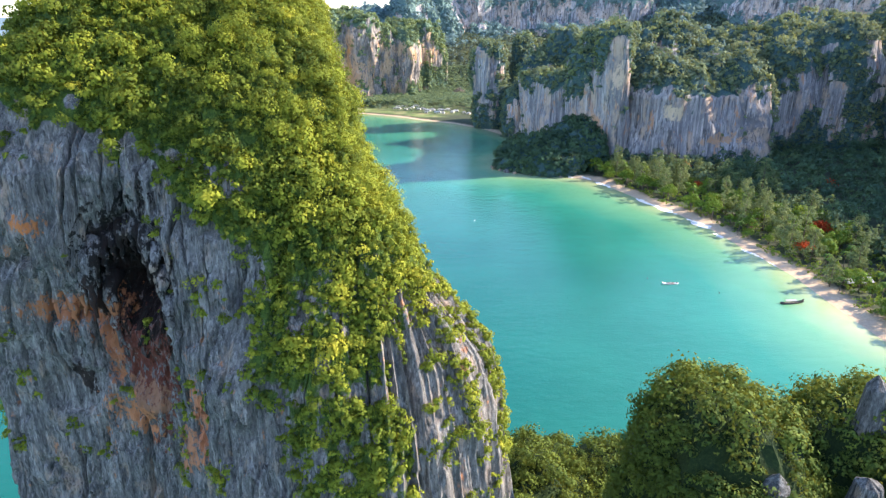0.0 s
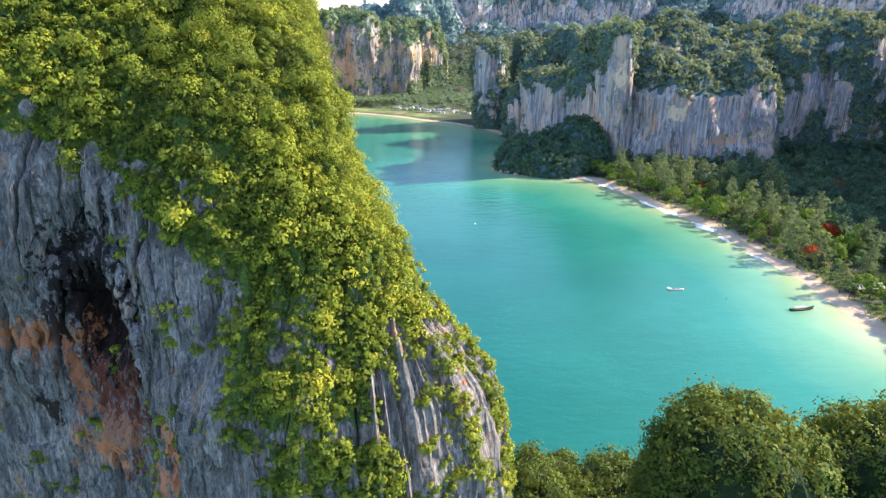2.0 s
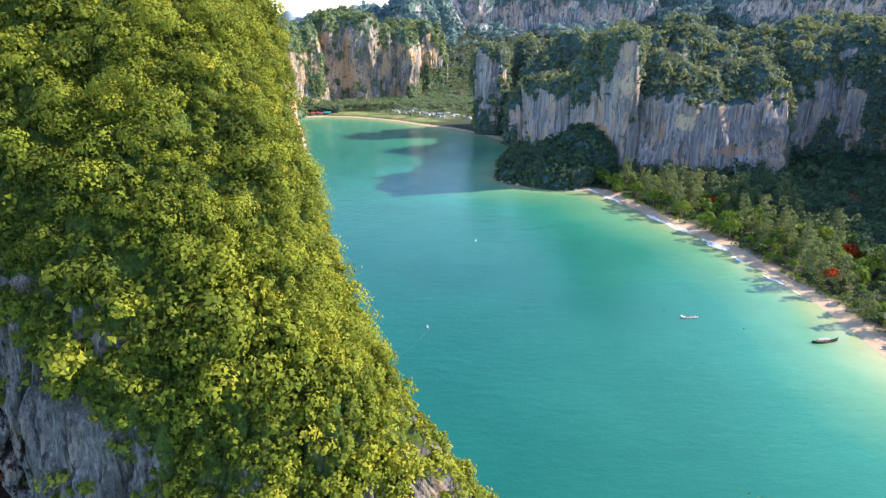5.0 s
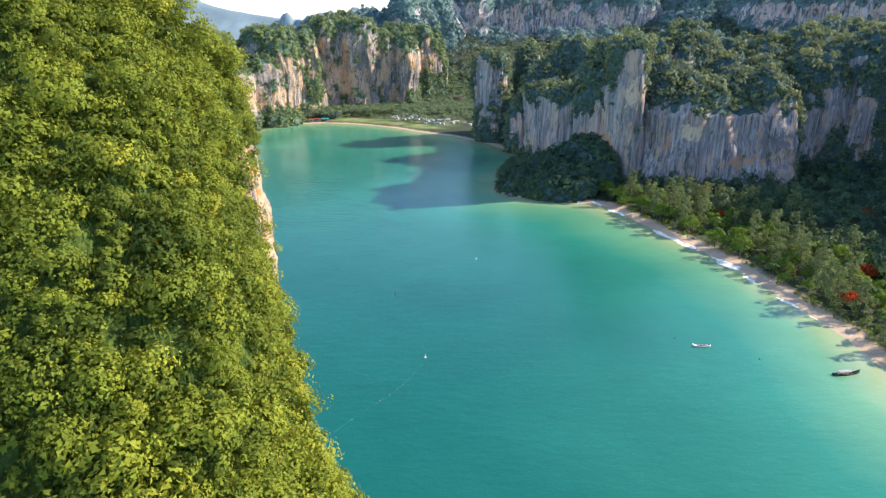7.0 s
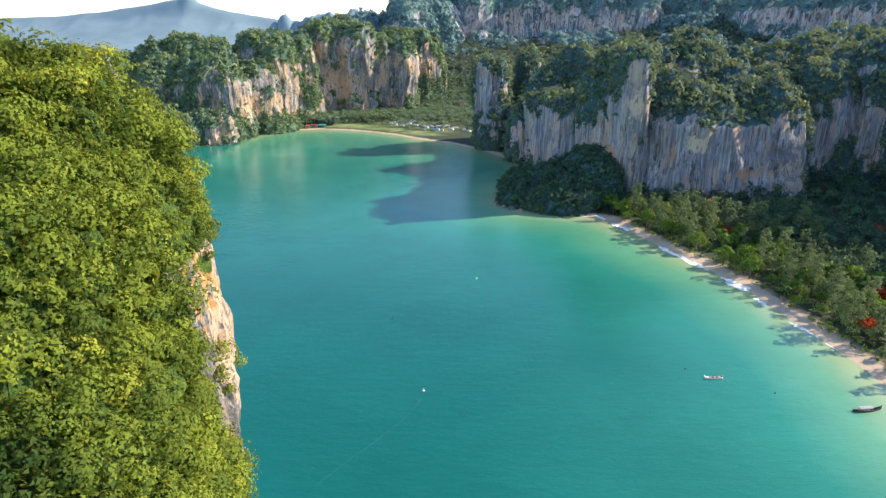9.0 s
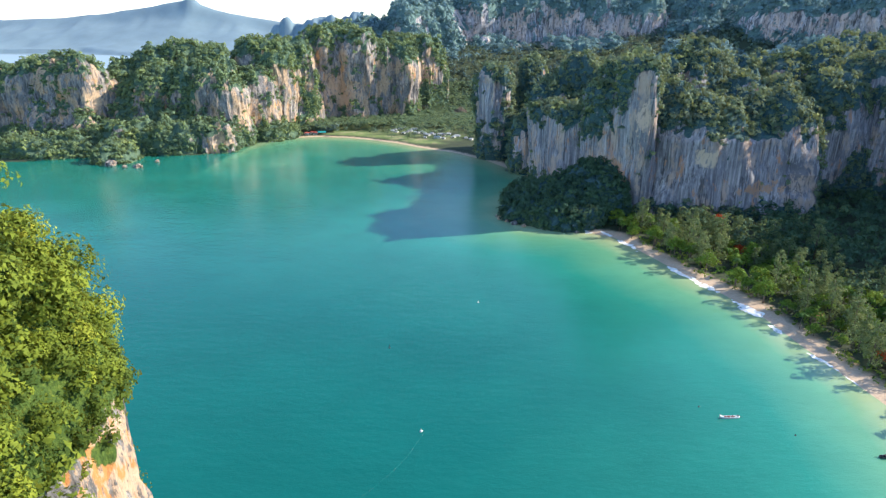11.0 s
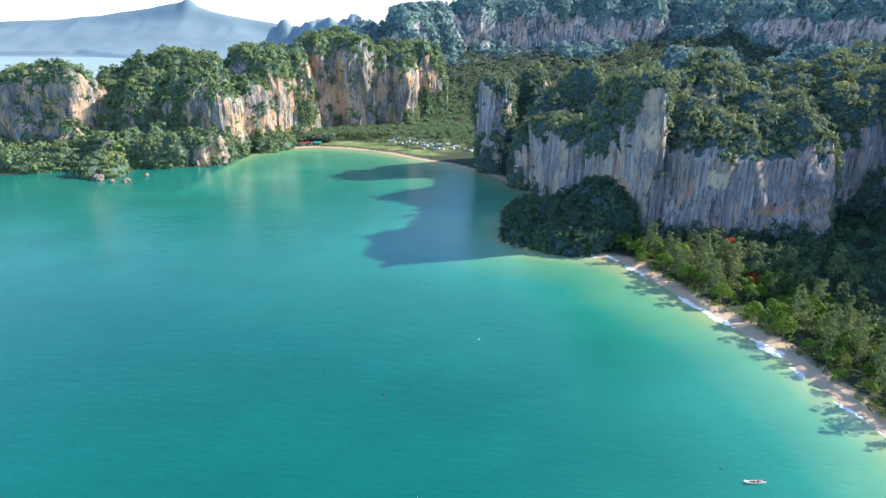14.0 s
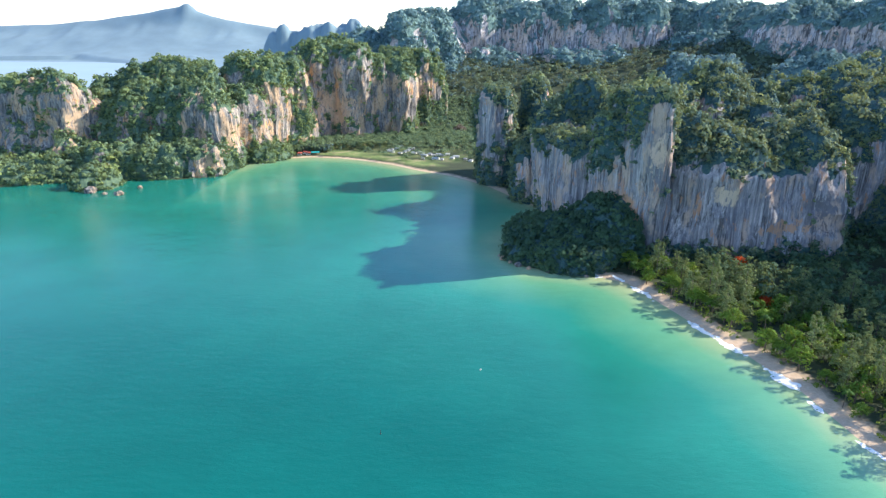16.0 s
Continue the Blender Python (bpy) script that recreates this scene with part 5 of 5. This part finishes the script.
for x, y in ((-243, 1130), (-230, 1134), (-236, 1138)):
    red = set_down(bungalow("small beach hut with a red roof on the far sand", 7, 5, 2.6, 1.8, ROOF_RED), x, y, 10)
    red["group"] = "red-roofed beach huts"


bare_tree = broadleaf(450, "large bare brownish tree above the palm grove", BROWN_TWIGS, "bare_tree", "bare trees")
set_down(bare_tree, 16, 1305, 40)
bare_tree.scale = (2.6, 2.6, 2.2)


def pavilion(name, label, w, d, h, rise, roof):
    """An open beach pavilion: posts, a deck and a pitched roof."""
    hut = thing(name, label, "pavilion")
    for sx in (-1, 0, 1):
        for sy in (-1, 1):
            bm = bmesh.new()
            limb(bm, [(sx * (w / 2 - 0.3), sy * (d / 2 - 0.3), -0.3), (sx * (w / 2 - 0.3), sy * (d / 2 - 0.3), h)], [0.12, 0.11], 8)
            part("post", bm, TIMBER, hut)
    bm = bmesh.new()
    box(bm, -w / 2, w / 2, -d / 2, d / 2, -0.1, 0.25, 0.03)
    part("deck", bm, TIMBER, hut)
    for sy in (-1, 1):
        bm = bmesh.new()
        a = [bm.verts.new(q) for q in ((-w / 2 - 0.6, sy * (d / 2 + 0.7), h - 0.3), (w / 2 + 0.6, sy * (d / 2 + 0.7), h - 0.3), (w / 2 + 0.6, 0, h + rise), (-w / 2 - 0.6, 0, h + rise))]
        b = [bm.verts.new(v.co - Vector((0, 0, 0.15))) for v in a]
        bm.faces.new(a), bm.faces.new(b[::-1])
        for k in range(4):
            bm.faces.new((b[k], b[(k + 1) % 4], a[(k + 1) % 4], a[k]))
        part("roof_slope", bm, roof, hut)
    return hut


set_down(pavilion("beach_pavilion", "open beach pavilion with a weathered grey roof", 16, 7, 3.2, 1.8, ROOF_GREY), 242, 339, 4)
ROOF_TEAL = plain_material("roof_teal", (0.03, 0.28, 0.27), 0.6, 0.2, 0.8)
set_down(pavilion("beach_shelter", "open shelter with a teal roof on the far beach", 12, 7, 3.0, 1.6, ROOF_TEAL), -219, 1136, 12)
set_down(pavilion("beach_hut", "small beach hut with a red roof among the trees", 6, 5, 3.0, 1.8, ROOF_RED), 230, 449, 30)

# ---- boats ----
HULL_WHITE = plain_material("hull_white", (0.72, 0.72, 0.70), 0.45, 0.15, 1.5)
HULL_DARK = plain_material("hull_dark", (0.06, 0.05, 0.045), 0.5, 0.4, 1.5)
DECK = plain_material("deck_wood", (0.20, 0.13, 0.09), 0.7, 0.4, 2.0)
CLOTH = plain_material("canopy_cloth", (0.36, 0.35, 0.34), 0.85, 0.2, 1.0)
CARGO = plain_material("cargo_red", (0.20, 0.06, 0.06), 0.8, 0.3, 1.5)
METAL = plain_material("engine_metal", (0.10, 0.10, 0.11), 0.4, 0.3, 3.0, 0.7)


def hull_mesh(length, beam, depth, prow, stern):
    """An open wooden hull, its sheer rising to prow and stern, with inner sides and a floor."""
    bm = bmesh.new()
    rows = []
    n = 17
    for k in range(n):
        u = k / (n - 1)
        x = (u - 0.5) * length
        half = beam / 2 * max(0.03, math.sin(math.pi * (0.10 + 0.88 * u)) ** 0.6) * (1 if u < 0.55 else max(0.03, 1 - ((u - 0.55) / 0.45) ** 2.2))
        top = depth + prow * max(0, (u - 0.55) / 0.45) ** 2.2 + stern * max(0, (0.2 - u) / 0.2) ** 2
        keel = -0.35 + (prow * 0.75) * max(0, (u - 0.75) / 0.25) ** 2
        floor = max(0.12, keel + 0.3)
        rows.append([bm.verts.new(q) for q in ((x, -half, top), (x, -half * 0.75, keel * 0.3 + 0.05), (x, 0, keel), (x, half * 0.75, keel * 0.3 + 0.05), (x, half, top), (x, half * 0.88, top - 0.02), (x, half * 0.7, floor), (x, -half * 0.7, floor), (x, -half * 0.88, top - 0.02))])
    for a, b in zip(rows, rows[1:]):
        for i in range(9):
            bm.faces.new((a[i], a[(i + 1) % 9], b[(i + 1) % 9], b[i])).smooth = True
    bm.faces.new(rows[0][::-1]), bm.faces.new(rows[-1])
    bmesh.ops.recalc_face_normals(bm, faces=bm.faces)
    return bm


def longtail(label, x, y, turn, length, paint, prow, covered):
    boat = thing("longtail_boat", label, "boat", (x, y, 0.02), turn, "boats moored off the beach")
    beam = length * 0.17
    part("hull", hull_mesh(length, beam, 0.75, prow, 0.35), paint, boat)
    for u in (-0.3, -0.12, 0.06, 0.2):
        bm = bmesh.new()
        box(bm, u * length - 0.18, u * length + 0.18, -beam * 0.42, beam * 0.42, 0.45, 0.52, 0.01)
        part("bench", bm, DECK, boat)
    if covered:
        for u in (-0.25, 0.12):
            for sy in (-1, 1):
                bm = bmesh.new()
                limb(bm, [(u * length, sy * beam * 0.40, 0.6), (u * length, sy * beam * 0.38, 2.1)], [0.04, 0.035], 6)
                part("post", bm, DECK, boat)
        bm = bmesh.new()
        last = None
        for k in range(7):
            a = math.pi * (0.12 + 0.76 * k / 6)
            yy, zz = math.cos(a) * beam * 0.50, 1.85 + 0.42 * math.sin(a)
            row = [bm.verts.new((-0.30 * length, yy, zz)), bm.verts.new((0.16 * length, yy, zz)), bm.verts.new((0.16 * length, yy * 0.97, zz - 0.05)), bm.verts.new((-0.30 * length, yy * 0.97, zz - 0.05))]
            if last:
                for i in range(4):
                    bm.faces.new((last[i], last[(i + 1) % 4], row[(i + 1) % 4], row[i]))
            last = row
        part("canopy", bm, CLOTH, boat, "arched grey cloth canopy")
    else:
        for u, w in ((-0.18, 1.1), (0.02, 1.3), (0.17, 0.9)):
            bm = bmesh.new()
            box(bm, u * length - w / 2, u * length + w / 2, -beam * 0.30, beam * 0.30, 0.35, 1.0, 0.12)
            part("cargo_box", bm, CARGO, boat)
    bm = bmesh.new()
    box(bm, -length * 0.47, -length * 0.40, -0.28, 0.28, 0.75, 1.35, 0.08)
    engine = part("engine", bm, METAL, boat)
    bm = bmesh.new()
    limb(bm, [(-length * 0.44, 0, 1.05), (-length * 0.70, 0.3, 0.05)], [0.05, 0.03], 6)
    part("tail_shaft", bm, METAL, engine)
    return boat


longtail("white open boat with red cargo moored on the bay", 132, 344, 184, 10.0, HULL_WHITE, 1.3, False)
longtail("dark longtail boat with a grey canopy off the beach", 192.7, 316.6, 6, 14.0, HULL_DARK, 2.0, True)
longtail("small pale boat moored in the far bay", -285, 1067, 30, 9.0, HULL_WHITE, 1.2, False)

# ---- floats on the water ----
FLOAT_PALE = plain_material("float_pale", (0.75, 0.70, 0.62), 0.5, 0.1, 3.0)
FLOAT_DARK = plain_material("float_dark", (0.05, 0.06, 0.06), 0.5, 0.1, 3.0)


def buoy(label, x, y, r, h, paint):
    ob = thing("buoy", label, "buoy", (x, y, 0), 0, "buoys on the bay")
    bm = bmesh.new()
    bmesh.ops.create_uvsphere(bm, u_segments=16, v_segments=10, radius=r, matrix=Matrix.Diagonal((1, 1, 0.8, 1)))
    body = part("float", bm, paint, ob)
    bm = bmesh.new()
    limb(bm, [(0, 0, r * 0.6), (0.05, 0, h)], [0.12, 0.07], 8)
    part("mast", bm, paint, ob)
    return ob


buoy("pale round buoy with a short mast", -15, 331, 0.7, 1.8, FLOAT_PALE)
buoy("small pale buoy on the open bay", 17, 473, 0.6, 1.4, FLOAT_PALE)
buoy("dark slim marker buoy", -37, 409, 0.5, 2.6, FLOAT_DARK)
buoy("small dark buoy near the moored boats", 121, 353, 0.45, 0.9, FLOAT_DARK)
buoy("small dark buoy near the moored boats", 157, 331, 0.45, 0.9, FLOAT_DARK)
ROPE = plain_material("wet_rope", (0.10, 0.22, 0.18), 0.6, 0.2, 3.0)
rope = thing("float_line", "thin line of pale floats drifting from a buoy", "rope")
way = closed_curve([(-15.5, 330), (-17, 321), (-22, 310), (-28, 300), (-37, 288), (-46, 276), (-52, 268)], np.linspace(0, 6, 61))
bm = bmesh.new()
limb(bm, [(x, y, 0.03) for x, y in way], [0.012] * 61, 5)
part("line", bm, ROPE, rope)
bm = bmesh.new()
bmesh.ops.create_uvsphere(bm, u_segments=8, v_segments=6, radius=0.09)
first = part("float", bm, FLOAT_PALE, rope)
first.location = (*way[6], 0.05)
for x, y in way[9::4]:
    ob = new("float", first.data)
    ob.parent, ob.location = rope, (x, y, 0.05)

# ---- boulders in the water ----
def boulder(x, y, r, label):
    bm = bmesh.new()
    bmesh.ops.create_icosphere(bm, subdivisions=4, radius=1.0)
    for v in bm.verts:
        n = noise.fractal(v.co * 1.3 + Vector((x, y, 0)), 0.9, 2.0, 5)
        v.co = v.co * r * (1 + 0.35 * n)
        v.co.z *= 0.8
    me = bpy.data.meshes.new("boulder")
    bm.to_mesh(me)
    bm.free()
    me.materials.append(ROCK_WARM)
    ob = new("boulder", me)
    ob.location = (x, y, r * 0.25)
    return tagged(ob, label, "rock", "boulders in the shallows")


for x, y, r in ((-425, 878, 3.2), (-407, 878, 4.6), (-398, 913, 3.0), (-415, 884, 2.2), (-448, 888, 7), (46, 664, 2.6), (52, 656, 2.2), (58, 648, 3.0), (66, 641, 2.2), (82, 634, 2.0), (98, 629, 2.4), (44, 672, 2.0), (112, 624, 1.8)):
    boulder(x, y, r, "weathered grey boulder standing in the shallow water")

# ---- hanging dripstones and dead trees ----
for x, y, z, l, r in ((-27.6, 127.5, 133, 6.5, 0.9), (-27.2, 126.8, 132, 9.5, 0.35), (-28, 128.6, 134, 5, 1.1), (-28.6, 130, 138, 7, 1.0), (-27.4, 125.5, 128, 5, 0.8), (-28.4, 129.2, 126, 6, 0.7), (-27.9, 124.2, 139, 4, 0.7), (-29, 131.5, 132, 7, 0.9)):
    bm = bmesh.new()
    pts = [(x - 2.5, y, z + 1.5)] + [(x + 0.25 * math.sin(k * 1.7 + z), y + 0.2 * math.cos(k * 2.1), z - l * k / 6) for k in range(7)]
    limb(bm, pts, [r * 1.6] + [r * (1.15 - 0.16 * k) * (1 + 0.25 * math.sin(k * 2.3)) for k in range(7)], 9)
    part("dripstone", bm, ROCK_NEAR, headland)
for x, y, z, l, r in ((-60.3, 83.6, 117, 5.5, 0.8), (-59.0, 84.6, 117.5, 4.0, 0.7), (-57.6, 85.2, 118.5, 3.2, 0.6), (-56.4, 85.4, 120, 4.6, 0.7), (-55.0, 84.6, 120.5, 2.6, 0.5), (-53.6, 84.0, 120.5, 3.6, 0.6), (-52.2, 83.4, 120.5, 4.4, 0.7), (-50.6, 81.6, 119.5, 6.5, 0.8), (-49.2, 80.6, 117, 5.0, 0.7), (-48.2, 79.8, 113.5, 6.0, 0.7),
                      (-61.6, 83.6, 115, 9.0, 1.0), (-63.0, 84.2, 113, 5.0, 0.7), (-64.2, 85.2, 112, 6.5, 0.8), (-66.3, 85.4, 108.5, 5.0, 0.7), (-59.6, 85.4, 110.5, 11.0, 1.1), (-58.4, 86.2, 105, 8.0, 0.8), (-67.8, 84.4, 104.5, 5.0, 0.7), (-65.2, 85.6, 103, 7.0, 0.8), (-47.2, 78.4, 109, 5.0, 0.6)):
    bm = bmesh.new()
    pts = [(x, y + 1.0, z + 2.2)] + [(x + 0.22 * math.sin(k * 1.9 + x), y - 1.0 + 0.15 * math.cos(k * 2.3), z - l * k / 7) for k in range(8)]
    limb(bm, pts, [r * 1.9] + [r * (1.2 - 0.14 * k) * (1 + 0.28 * math.sin(k * 2.7 + z)) for k in range(8)], 10)
    part("dripstone", bm, ROCK_NEAR, headland)

DEAD = plain_material("dead_wood", (0.27, 0.25, 0.22), 0.85, 0.3, 3.0)


def dead_tree(x, y, z, h, seed):
    rng = np.random.default_rng(seed)
    tree = thing("dead_tree", "bare pale dead tree among the green bushes", "tree", (x, y, z), 0, "dead trees")
    bm = bmesh.new()
    limb(bm, [(0, 0, -1), (0.1, 0, h * 0.4), (0.3, 0.2, h)], [0.09, 0.06, 0.02], 6)
    part("trunk", bm, DEAD, tree)
    for k in range(9):
        a, z0 = rng.random() * 6.28, h * (0.3 + 0.6 * rng.random())
        r = 0.5 * h * (0.5 + 0.5 * rng.random())
        bm = bmesh.new()
        limb(bm, [(0.15, 0.1, z0), (math.cos(a) * r * 0.5, math.sin(a) * r * 0.5, z0 + r * 0.5), (math.cos(a + 0.3) * r, math.sin(a + 0.3) * r, z0 + r * 0.7)], [0.035, 0.025, 0.01], 5)
        part("branch", bm, DEAD, tree)
    return tree


for x, y, z, h, k in ((74, 86, 88, 4.5, 1), (46, 72, 66, 4.0, 2), (-52, 82, 132, 3.5, 3), (-36, 116, 156, 4.0, 4)):
    dead_tree(x, y, z, h, k)

# ---- surf ----
FOAM = plain_material("sea_foam", (0.90, 0.85, 0.78), 0.7, 0.1, 1.0)
line = closed_curve(COAST[3:12], np.linspace(0, 8, 900))
d = np.gradient(line, axis=0)
off = np.stack([d[:, 1], -d[:, 0]], -1) / np.linalg.norm(d, axis=1)[:, None]
off *= np.where((to_coast(*(line + off * 3).T) > 0)[:, None], 1, -1)
s_ = np.arange(900) * 0.45
mid = 1.8 * vnoise(s_ / 14, 0 * s_, 0 * s_, 91) + 0.8 * vnoise(s_ / 4, 0 * s_, 0 * s_, 92) - 1.6
half = np.clip(1.3 + 4.0 * vnoise(s_ / 13, 0 * s_, 0 * s_ + 5, 93) + 1.1 * vnoise(s_ / 2, 0 * s_, 0 * s_ + 5, 94), 0.0, 4.5) * smooth(360, 420, line[:, 1])
across = np.linspace(-1, 1, 13)
v = (line[:, None] + off[:, None] * (mid[:, None] + half[:, None] * across[None])[..., None]).reshape(-1, 2)
lift = np.maximum(0.07, 0.10 * np.maximum(-to_coast(v[:, 0], v[:, 1]), 0) - 0.25 + 0.08)
f = grid_faces(900, 13)
c = v[f].mean(1)
lace = vnoise(c[:, 0] / 2.6, c[:, 1] / 2.6, 0 * c[:, 0], 95) + 0.7 * vnoise(c[:, 0] / 0.9, c[:, 1] / 0.9, 0 * c[:, 0], 96) + 0.85 - 0.5 * np.abs(np.tile((across[1:] + across[:-1]) / 2, 899)) ** 2
f = f[(lace > 0) & (np.repeat(half[:-1], 12) > 0.3)]
v = np.c_[v, lift]
foam = new("surf_foam", mesh_of("surf_foam", v, f, FOAM))
tagged(foam, "broken white patches of surf along the sand", "foam", kind="stuff")
